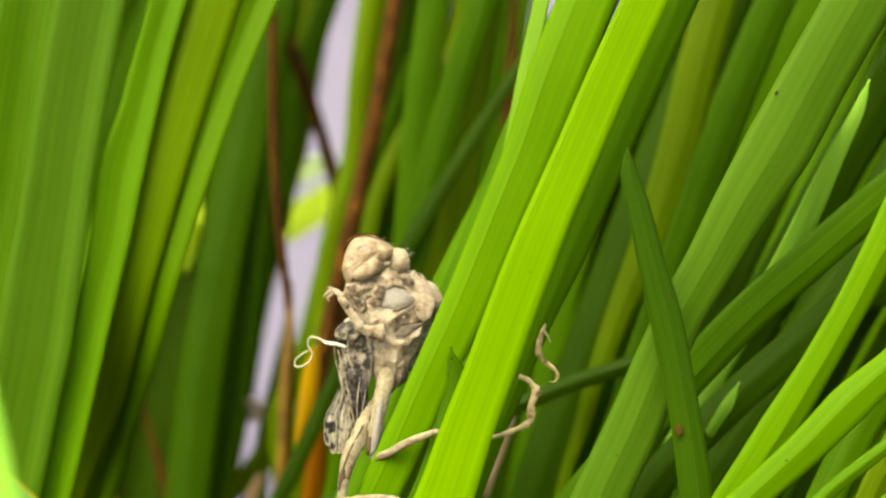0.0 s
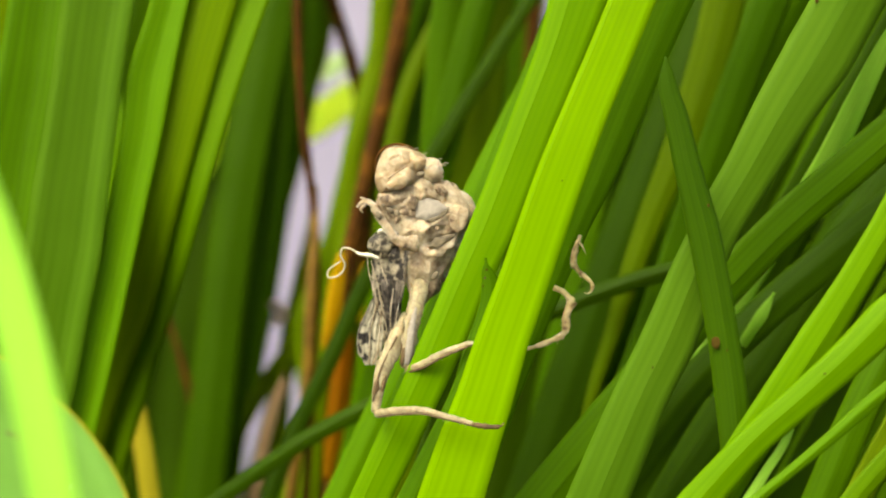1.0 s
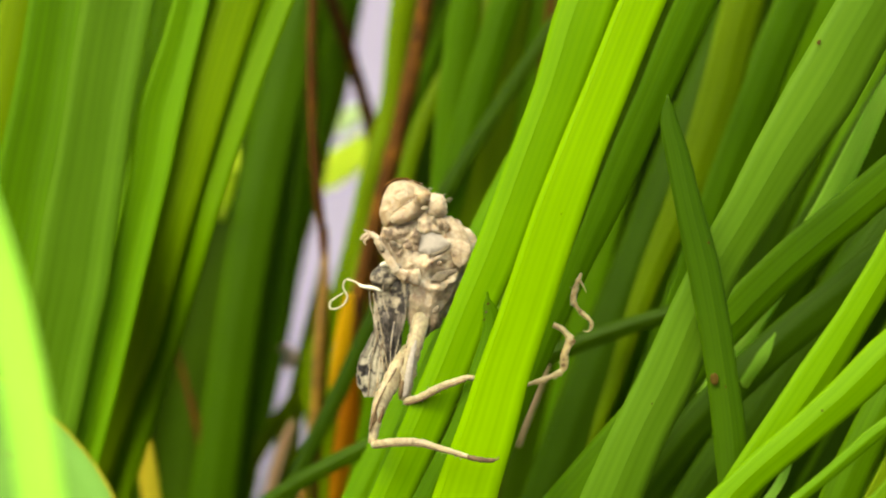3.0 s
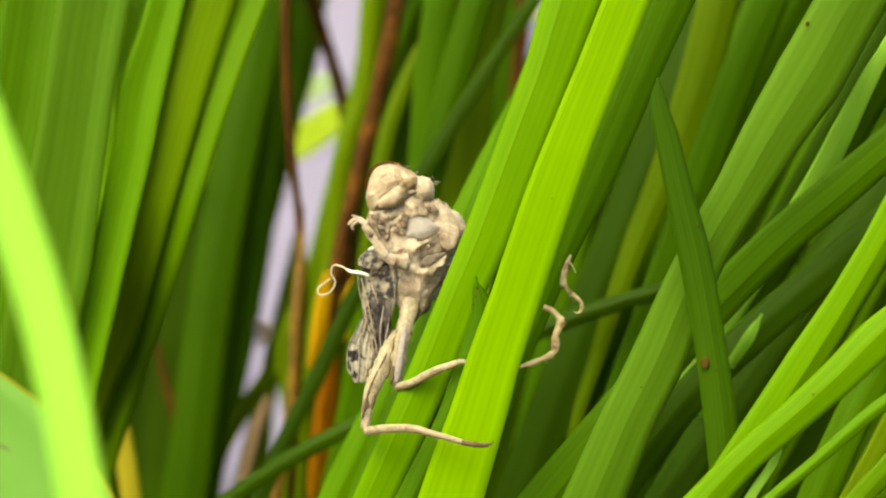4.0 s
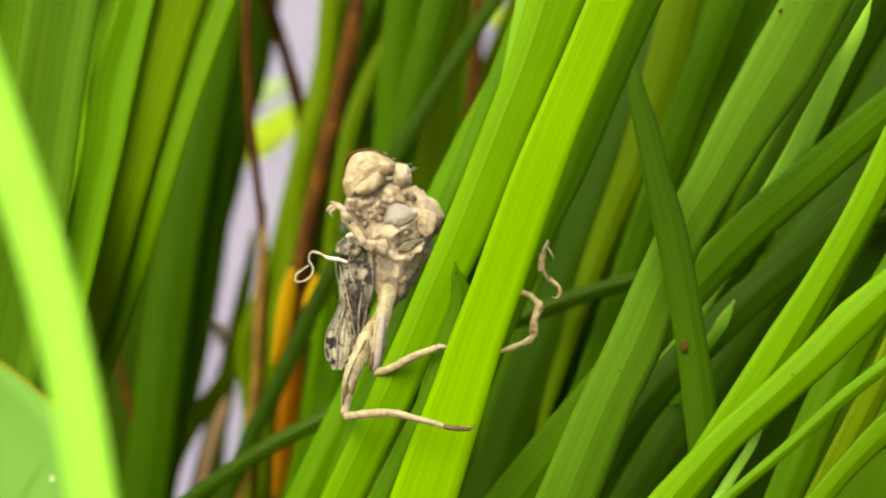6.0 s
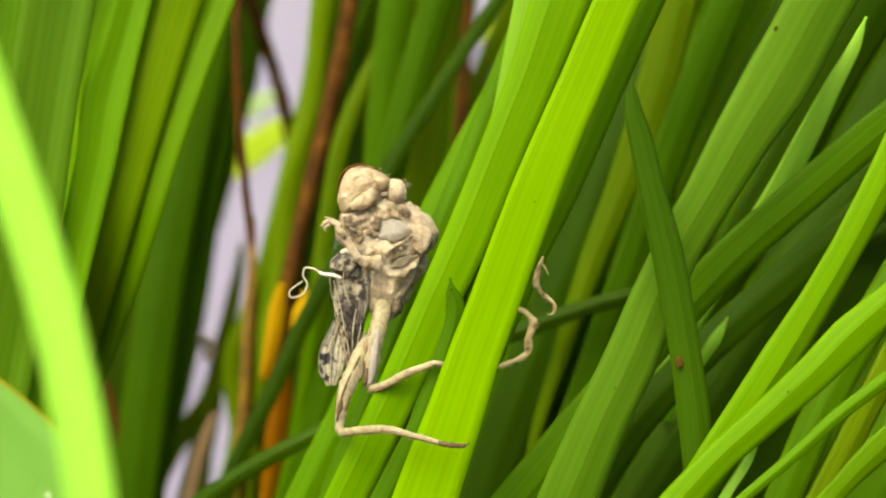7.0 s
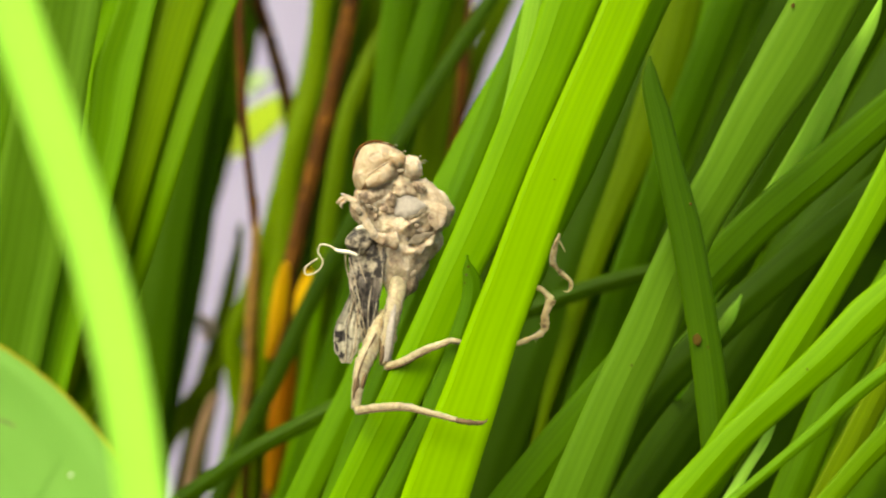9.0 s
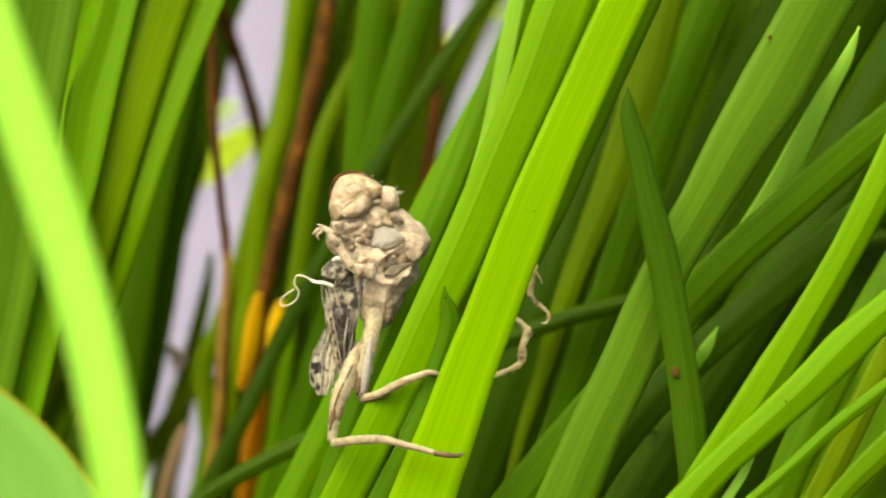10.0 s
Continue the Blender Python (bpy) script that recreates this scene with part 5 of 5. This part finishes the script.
    front = part("breast", relief(((-0.00420, 0.00060, 0.00640), (-0.00265, 0.00060, 0.00706), (-0.00019, 0.00060, 0.00811), (0.00124, 0.00060, 0.00851), (0.00306, 0.00060, 0.00787), (0.00378, 0.00060, 0.00800), (0.00430, 0.00060, 0.00742), (0.00515, 0.00060, 0.00678), (0.00593, 0.00060, 0.00554), (0.00639, 0.00060, 0.00425), (0.00601, 0.00060, 0.00307), (0.00549, 0.00060, 0.00197), (0.00497, 0.00060, 0.00138), (0.00427, 0.00060, -0.00096), (0.00350, 0.00060, -0.00240), (0.00275, 0.00060, -0.00325), (0.00195, 0.00060, -0.00450), (0.00115, 0.00060, -0.00585), (0.00025, 0.00060, -0.00565), (-0.00078, 0.00060, -0.00488), (-0.00130, 0.00060, -0.00345), (-0.00170, 0.00060, -0.00164), (-0.00313, 0.00060, -0.00099), (-0.00359, 0.00060, 0.00043), (-0.00262, 0.00060, 0.00212), (-0.00322, 0.00060, 0.00381), (-0.00400, 0.00060, 0.00523)), 0.95, (((-0.00079, 0, 0.00211), (0.00115, 0, 0.00212), 0.00142, 0.80), ((0.00502, 0, 0.00407), (0.00528, 0, 0.00324), 0.00110, 0.50), ((0.00128, 0, 0.00225), (0.00398, 0, 0.00420), 0.00052, 0.50), ((0.00307, 0, 0.00691), (0.00450, 0, 0.00582), 0.00090, 0.35), ((0.00020, 0, -0.00176), (0.00149, 0, -0.00241), 0.00142, 0.60), ((-0.00306, 0, 0.00578), (-0.00080, 0, 0.00599), 0.00090, 0.20), ((0.00193, 0, 0.00083), (0.00451, 0, 0.00162), 0.00039, -0.50), ((-0.00312, 0, 0.00468), (-0.00209, 0, 0.00391), 0.00045, -0.50), ((-0.00131, 0, 0.00450), (-0.00054, 0, 0.00431), 0.00045, -0.45), ((0.00153, 0, 0.00328), (0.00385, 0, 0.00459), 0.00026, -0.30), ((0.00246, 0, -0.00292), (0.00311, 0, -0.00195), 0.00058, -0.35), ((0.00021, 0, -0.00487), (0.00067, 0, -0.00680), 0.00077, 0.40), ((-0.00078, 0, 0.00004), (0.00310, 0, -0.00072), 0.00045, 0.35), ((0.00307, 0, 0.00665), (0.00346, 0, 0.00653), 0.00026, -0.35), ((0.00257, 0, 0.00238), (0.00309, 0, 0.00226), 0.00032, -0.30), ((0.00019, 0, 0.00030), (-0.00078, 0, 0.00004), 0.00026, -0.25), ((0.00245, 0, -0.00046), (0.00400, 0, 0.00045), 0.00077, 0.60), ((0.00052, 0, -0.00196), (0.00130, 0, -0.00292), 0.00129, 0.30)), 5, 0.55), SHELL, bug, "crumpled beige breast and belly skin")
    part("flap", sheet(((-0.00143, -0.00060, 0.00505), (-0.00047, -0.00060, 0.00545), (0.00024, -0.00060, 0.00480), (0.00012, -0.00060, 0.00390), (-0.00091, -0.00060, 0.00390)), 0.1, 20, 0.3, 0.0004), SHELL_DARK, front, "brown-stained skin flap")
    part("flap", sheet(((0.00385, -0.00080, 0.00456), (0.00501, -0.00080, 0.00514), (0.00604, -0.00080, 0.00457), (0.00618, -0.00080, 0.00367), (0.00554, -0.00080, 0.00250), (0.00489, -0.00080, 0.00199), (0.00412, -0.00080, 0.00250)), 0.12, 21, 0.3, 0.0004), SHELL, front, "pale crumpled skin flap")
    part("flap", sheet(((0.00246, -0.00090, 0.00030), (0.00406, -0.00090, 0.00101), (0.00483, -0.00090, 0.00147), (0.00451, -0.00090, 0.00044), (0.00336, -0.00090, -0.00034), (0.00246, -0.00090, -0.00047)), 0.1, 22, 0.3, 0.0004), SHELL, front, "pale crumpled skin flap")
    part("flap", sheet(((0.00090, -0.00020, -0.00380), (0.00215, -0.00020, -0.00285), (0.00262, -0.00020, -0.00330), (0.00190, -0.00020, -0.00450), (0.00112, -0.00020, -0.00560), (0.00065, -0.00020, -0.00510)), 0.15, 23, 0.35, 0.0004), SHELL_DARK, front, "brown-stained skin flap")
    part("flap", sheet(((-0.00336, -0.00010, 0.00041), (-0.00194, -0.00010, 0.00094), (-0.00116, -0.00010, -0.00022), (-0.00141, -0.00010, -0.00177), (-0.00219, -0.00010, -0.00178), (-0.00309, -0.00010, -0.00088)), 0.15, 24, 0.42, 0.0004), WING, front, "grey mottled skin flap")
    for seed, outline in enumerate((((-0.00395, -0.00040, 0.00608), (-0.00260, -0.00040, 0.00654), (-0.00118, -0.00040, 0.00668), (-0.00067, -0.00040, 0.00584), (-0.00195, -0.00040, 0.00525), (-0.00298, -0.00040, 0.00499), (-0.00369, -0.00040, 0.00544)), ((-0.00336, -0.00060, 0.00492), (-0.00220, -0.00060, 0.00479), (-0.00149, -0.00060, 0.00377), (-0.00213, -0.00060, 0.00299), (-0.00297, -0.00060, 0.00389)), ((0.00229, -0.00070, 0.00765), (0.00333, -0.00070, 0.00739), (0.00384, -0.00070, 0.00662), (0.00333, -0.00070, 0.00611), (0.00256, -0.00070, 0.00649)))):
        part("flap", sheet(outline, 0.15, 60 + seed, 0.45, 0.0004), SHELL_DARK, front, "brown-stained skin flap")
    # wings
    line = spline([(-0.00223, 0.00090, 0.00213), (-0.00266, 0.00050, -0.00084), (-0.00286, 0.00060, -0.00407), (-0.00287, 0.00090, -0.00796), (-0.00315, 0.00130, -0.01083)], 9)
    n = len(line) - 1
    widths = [0.001 * v for v in np.interp(np.linspace(0, 4, n + 1), [0, 1, 2, 3, 4], [3.6, 4.4, 3.9, 2.5, 1.0])]
    wing = part("forewing", plate(line, widths, 20, 0.0005, seed=1), WING, bug, "grey wing mottled with black blotches")
    part("membrane", plate([p + Vector((0.0003, -0.0009, 0)) for p in line[16:36]], [w * 0.62 for w in widths[16:36]], 15, 0.0003, seed=2), WING_DARK, wing, "dark brown mottled wing skin")
    for rail in (((-0.00545, -0.00050, -0.00019), (-0.00526, -0.00040, -0.00244), (-0.00443, -0.00030, -0.00534), (-0.00340, -0.00020, -0.01049)), ((-0.00499, -0.00060, -0.00115), (-0.00422, -0.00060, -0.00404), (-0.00352, -0.00050, -0.00758), (-0.00295, -0.00030, -0.01074)), ((-0.00242, -0.00070, -0.00436), (-0.00281, -0.00060, -0.00725), (-0.00269, -0.00030, -0.01048)), ((-0.00165, -0.00070, -0.00532), (-0.00216, -0.00070, -0.00789), (-0.00243, -0.00040, -0.01035)), ((-0.00339, -0.00060, 0.00141), (-0.00389, -0.00070, -0.00115), (-0.00306, -0.00070, -0.00404)), ((-0.00166, -0.00050, 0.00141), (-0.00126, -0.00070, -0.00147), (-0.00114, -0.00050, -0.00405))):
        rail = spline(rail, 8)
        part("vein", rod(bmesh.new(), rail, [0.00008 * (0.8 + 0.4 * noise.noise(p * 900)) for p in rail], 6), SHELL, wing, "pale wing vein")
    line = spline([(-0.00404, 0.00100, -0.00440), (-0.00455, 0.00090, -0.00667), (-0.00520, 0.00080, -0.00957), (-0.00533, 0.00090, -0.01313)], 9)
    n = len(line) - 1
    widths = [0.001 * v for v in np.interp(np.linspace(0, 3, n + 1), [0, 1, 2, 2.6, 3], [0.9, 2.0, 3.2, 2.9, 1.1])]
    wing = part("hindwing", plate(line, widths, -12, 0.0003, seed=4), WING_PALE, bug, "torn pale grey wing end with black streaks")
    for u in (-0.75, 0.0, 0.7):
        rail = [p + Vector((u * widths[k] / 2, -0.0003, 0)) for k, p in enumerate(line)]
        part("vein", rod(bmesh.new(), rail, [0.00009] * len(rail), 6), SHELL, wing, "pale wing vein")
    bm = bmesh.new()
    lobe(bm, (-0.00375, 0.00030, 0.00071), (1.3, 1.0, 1.3), 0.2, 700, 24)
    lobe(bm, (-0.00233, 0.00020, 0.00122), (1.2, 0.9, 0.9), 0.2, 700, 25)
    crumpled(part("wing_root", bm, WING, bug, "black-and-white crumpled wing root"), 0.0001, 6, 0.00045)
    bm = bmesh.new()
    rod(bm, spline([(-0.00422, -0.00060, 0.00206), (-0.00344, -0.00080, 0.00225), (-0.00267, -0.00080, 0.00186)], 5), [0.00012, 0.00022] + [0.00026] * 7 + [0.0002, 0.0001], 8)
    part("wing_scale", bm, THREAD, bug, "cream-white curled scale")
    # legs: thigh, with shin, foot and claws under it
    leg = part("foreleg", limb([(0.00018, -0.00160, 0.00084), (-0.00107, -0.00240, 0.00083), (-0.00220, -0.00280, 0.00141)], [1.05, 0.85, 0.66, 0.5]), SHELL, bug, "straw-coloured folded foreleg")
    part("shin", limb([(-0.00208, -0.00280, 0.00128), (-0.00321, -0.00300, 0.00299), (-0.00449, -0.00280, 0.00490)], [0.52, 0.5, 0.5, 0.5, 0.42]), SHELL, leg)
    part("foot", limb([(-0.00423, -0.00280, 0.00490), (-0.00512, -0.00280, 0.00553), (-0.00583, -0.00260, 0.00541), (-0.00641, -0.00260, 0.00490)], [0.45, 0.36, 0.3, 0.12]), SHELL, leg)
    part("claw", limb([(-0.00500, -0.00280, 0.00541), (-0.00550, -0.00290, 0.00585), (-0.00601, -0.00290, 0.00598)], [0.2, 0.14, 0.04]), SHELL, leg)
    part("claw", limb([(-0.00538, -0.00280, 0.00522), (-0.00595, -0.00280, 0.00464), (-0.00570, -0.00280, 0.00426)], [0.2, 0.14, 0.04]), SHELL, leg)
    part("spine", spines([(-0.00208, -0.00280, 0.00128), (-0.00321, -0.00300, 0.00299), (-0.00449, -0.00280, 0.00490)], 10, 0.0007, 2), SHELL, leg)
    bm = bmesh.new()
    lobe(bm, (-0.00389, -0.00340, 0.00392), (0.28, 0.3, 0.5), 0.2, 700, 61, -30, 3)
    part("dark_mark", bm, SEAM_SHADE, leg, "grey-brown mark on the shin")
    leg = part("middle_leg", limb([(0.00080, 0.00060, -0.00265), (0.00020, -0.00150, -0.00594), (-0.00056, -0.00240, -0.00928), (-0.00100, -0.00280, -0.01327)], [0.8, 0.95, 0.9, 0.98, 0.95, 0.85, 0.66]), LEG, bug, "straw-coloured middle leg bent at the knee")
    part("ridge", limb([(0.00024, -0.00205, -0.00593), (-0.00022, -0.00295, -0.00844), (-0.00060, -0.00330, -0.01128), (-0.00085, -0.00325, -0.01286)], [0.14, 0.4, 0.44, 0.3]), SHELL_GREY, leg, "grey ridge along the thigh")
    bm = bmesh.new()
    lobe(bm, (-0.00130, -0.00310, -0.01210), (0.3, 0.3, 1.1), 0.15, 500, 41, 8, 3)
    part("dark_mark", bm, CLAW, leg, "dark streak on the thigh")
    part("shin", limb([(-0.00093, -0.00290, -0.01339), (0.00088, -0.00420, -0.01285), (0.00342, -0.00520, -0.01147), (0.00624, -0.00570, -0.01037)], [0.4, 0.44, 0.46, 0.42, 0.3]), LEG, leg)
    part("foot", limb([(0.00612, -0.00570, -0.01037), (0.00706, -0.00540, -0.01052), (0.00876, -0.00440, -0.01101)], [0.36, 0.3, 0.24]), LEG, leg)
    part("spine", spines([(-0.00093, -0.00290, -0.01339), (0.00088, -0.00420, -0.01285), (0.00342, -0.00520, -0.01147), (0.00624, -0.00570, -0.01037)], 18, 0.0008, 3), LEG, leg)
    for line in (((-0.00093, -0.00325, -0.01372), (0.00088, -0.00455, -0.01318), (0.00342, -0.00555, -0.01180), (0.00624, -0.00600, -0.01062)), ((-0.00050, -0.00180, -0.00594), (-0.00125, -0.00275, -0.00928), (-0.00150, -0.00305, -0.01300))):
        edge = spline(line, 8)
        part("groove", rod(bmesh.new(), edge, [0.00003] + [0.00012 + 0.00006 * noise.noise(p * 900) for p in edge[1:-1]] + [0.00003], 6), CLAW, leg, "thin dark groove")
    leg = part("hind_leg", limb([(-0.00104, 0.00020, -0.00728), (-0.00235, -0.00240, -0.01068), (-0.00372, -0.00420, -0.01405), (-0.00429, -0.00540, -0.01797)], [0.5, 0.95, 1.08, 0.9, 0.68, 0.48]), LEG, bug, "long straw-coloured hind leg with dark marks")
    part("groove", rod(bmesh.new(), spline([(-0.00190, -0.00290, -0.00960), (-0.00262, -0.00345, -0.01100), (-0.00395, -0.00500, -0.01400), (-0.00455, -0.00575, -0.01680)], 8), [0.00003] + [0.00013] * 23 + [0.00003], 6), CLAW, leg, "thin dark groove")
    part("shin", limb([(-0.00422, -0.00550, -0.01815), (-0.00151, -0.00750, -0.01765), (0.00132, -0.00900, -0.01751), (0.00372, -0.00970, -0.01806), (0.00667, -0.01010, -0.01882)], [0.44, 0.46, 0.46, 0.38, 0.32, 0.27]), LEG, leg)
    part("foot", limb([(0.00654, -0.01020, -0.01887), (0.00807, -0.01020, -0.01911), (0.00948, -0.00990, -0.01920)], [0.27, 0.3, 0.24]), CLAW, leg, "dark foot")
    part("claw", limb([(0.00936, -0.00990, -0.01920), (0.00986, -0.00970, -0.01898), (0.01004, -0.00960, -0.01874)], [0.16, 0.1, 0.03]), CLAW, leg)
    part("spine", spines([(-0.00422, -0.00550, -0.01815), (-0.00151, -0.00750, -0.01765), (0.00132, -0.00900, -0.01751), (0.00372, -0.00970, -0.01806), (0.00667, -0.01010, -0.01882)], 20, 0.0007, 4), LEG, leg)
    edge = spline([(-0.00422, -0.00585, -0.01850), (-0.00151, -0.00785, -0.01800), (0.00132, -0.00930, -0.01785), (0.00372, -0.00995, -0.01832), (0.00667, -0.01030, -0.01900)], 8)
    part("groove", rod(bmesh.new(), edge, [0.00003] + [0.00011 + 0.00006 * noise.noise(p * 900) for p in edge[1:-1]] + [0.00003], 6), CLAW, leg, "thin dark groove")
    bm = bmesh.new()
    lobe(bm, (-0.00418, -0.00500, -0.01544), (0.36, 0.35, 1.2), 0.15, 500, 26, 8, 3)
    lobe(bm, (-0.00337, -0.00490, -0.01500), (0.22, 0.3, 1.0), 0.15, 500, 27, 14, 3)
    part("dark_mark", bm, CLAW, leg, "dark brown ring on the thigh")
    leg = part("far_leg", limb([(0.01572, -0.00260, -0.00432), (0.01673, -0.00260, -0.00476), (0.01781, -0.00270, -0.00590)], [0.3, 0.34, 0.3, 0.46]), LEG_BANDED, bug, "thin dried leg reaching round the blade")
    part("shin", limb([(0.01781, -0.00270, -0.00577), (0.01710, -0.00280, -0.00749), (0.01685, -0.00280, -0.00939), (0.01653, -0.00280, -0.00971)], [0.56, 0.4, 0.5, 0.3, 0.42]), LEG_BANDED, leg)
    part("foot", limb([(0.01666, -0.00280, -0.00965), (0.01482, -0.00280, -0.01047), (0.01311, -0.00270, -0.01105), (0.01165, -0.00260, -0.01137)], [0.42, 0.24, 0.34, 0.2, 0.28, 0.2]), LEG_BANDED, leg)
    part("spine", spines([(0.01781, -0.00270, -0.00577), (0.01710, -0.00280, -0.00749), (0.01685, -0.00280, -0.00939), (0.01482, -0.00280, -0.01047), (0.01311, -0.00270, -0.01105)], 22, 0.0007, 6), LEG_BANDED, leg)
    part("claw", limb([(0.01177, -0.00270, -0.01124), (0.01114, -0.00270, -0.01162), (0.01076, -0.00260, -0.01201)], [0.3, 0.32, 0.2]), CLAW, leg, "dark claw")
    leg = part("far_leg", limb([(0.01878, -0.00240, 0.00160), (0.01814, -0.00250, -0.00018), (0.01788, -0.00260, -0.00177)], [0.14, 0.34, 0.34]), LEG_BANDED, bug, "thin dried leg tip hooked in the air")
    part("foot", limb([(0.01788, -0.00260, -0.00165), (0.01890, -0.00260, -0.00285), (0.02004, -0.00260, -0.00400), (0.01991, -0.00260, -0.00489)], [0.4, 0.2, 0.3, 0.18, 0.26, 0.08]), LEG_BANDED, leg)
    part("spine", spines([(0.01878, -0.00240, 0.00160), (0.01814, -0.00250, -0.00018), (0.01788, -0.00260, -0.00165), (0.01890, -0.00260, -0.00285), (0.02004, -0.00260, -0.00400)], 22, 0.0007, 7), LEG_BANDED, leg)
    part("claw", limb([(0.02004, -0.00260, -0.00451), (0.01966, -0.00260, -0.00495), (0.01915, -0.00260, -0.00489)], [0.16, 0.1, 0.03]), LEG_BANDED, leg)
    part("claw", limb([(0.01865, -0.00250, 0.00077), (0.01896, -0.00260, 0.00033), (0.01940, -0.00260, -0.00056)], [0.14, 0.1, 0.03]), LEG_BANDED, leg)
    # the pale thread that hangs from the wing root
    loop = spline([(-0.00408, -0.00090, -0.00090), (-0.00497, -0.00100, -0.00057), (-0.00625, -0.00100, -0.00038), (-0.00729, -0.00080, 0.00019), (-0.00820, -0.00060, 0.00026), (-0.00847, -0.00040, -0.00051), (-0.00796, -0.00030, -0.00161), (-0.00823, -0.00020, -0.00238), (-0.00913, -0.00020, -0.00302), (-0.00991, -0.00010, -0.00302), (-0.00998, 0.00000, -0.00238), (-0.00927, 0.00000, -0.00174), (-0.00851, 0.00010, -0.00122)], 6)
    feeler = part("feeler", rod(bmesh.new(), loop, [0.00012 - 0.0000006 * k for k in range(len(loop))], 8), FEELER, bug, "thin curled cream feeler")
    part("feeler_base", rod(bmesh.new(), loop[:15], [0.0001 + 0.00011 * math.sin(math.pi * (k + 1) / 16) ** 0.5 for k in range(15)], 8), THREAD, feeler, "cream-white feeler base")
    bug.location = INSECT_AT
    return bug


BUG = dried_insect()


def motions():
    """The breeze: the blade close to the lens, the broad leaf, and the insect with its bright blades stir a little."""
    walk(NEAR, [(t, pose(x * 0.001, 0, 0)) for t, x in (
        (0, -1.3), (0.5, -1.2), (1, -1.4), (1.5, -1.2), (2, -2.2), (2.5, -3.2), (2.75, -2.6), (3.5, 0.2), (4, 0.7), (4.5, 1.1), (5, 1.15),
        (5.5, 0.4), (7, -0.1), (7.5, 0.35), (8, 0.1), (9, 0.25), (9.5, 0.05), (10, 0.3))])
    walk(LEAF_NEAR, [(t, pose(0, 0, z * 0.001) @ LEAF_AT) for t, z in (
        (0, 3.5), (0.5, 3.2), (1, 3.5), (1.5, 3.8), (2, 5.6), (2.5, 3.1), (4, 3.6), (4.5, 3.6), (5.5, 3.8), (7, 3.8), (7.5, 3.5), (8, 4), (9, 3.5), (9.5, 3.7), (10, 4))])
    for held in (HOLD_L, HOLD_R):
        walk(held, [(t, pose(x * 0.001, 0, 0.2327) @ pose(0, 0, 0, 0, lean, 0) @ pose(0, 0, -0.2327)) for t, x, lean in (
            (0, 0, 0.9), (0.5, 0.1, 1.4), (1, -0.1, -0.2), (1.5, 0, -0.6), (2, 0, -1.7), (2.5, -0.1, -1.7), (3.2, 0, -1.7), (4, 0.1, -1.5), (4.5, 0, -0.6),
            (5, 0, -0.2), (5.5, 0.1, 0), (7, 0.5, 0.3), (7.5, 0.45, 0.4), (8, 0.45, 0.5), (8.5, 0.5, 0.3), (9, 0.6, 0.6), (10, 0.7, 1.2))])
    walk(BUG, [(t, Matrix.Translation(INSECT_AT + Vector((0, 0, 0.009))) @ pose(0, 0, 0, 0, lean, 0) @ pose(0, 0, -0.009)) for t, lean in (
        (0, 0), (1.5, 0), (2, 1.2), (2.5, 1.2), (3.2, 0.5), (4, 0), (10, 0))])


motions()
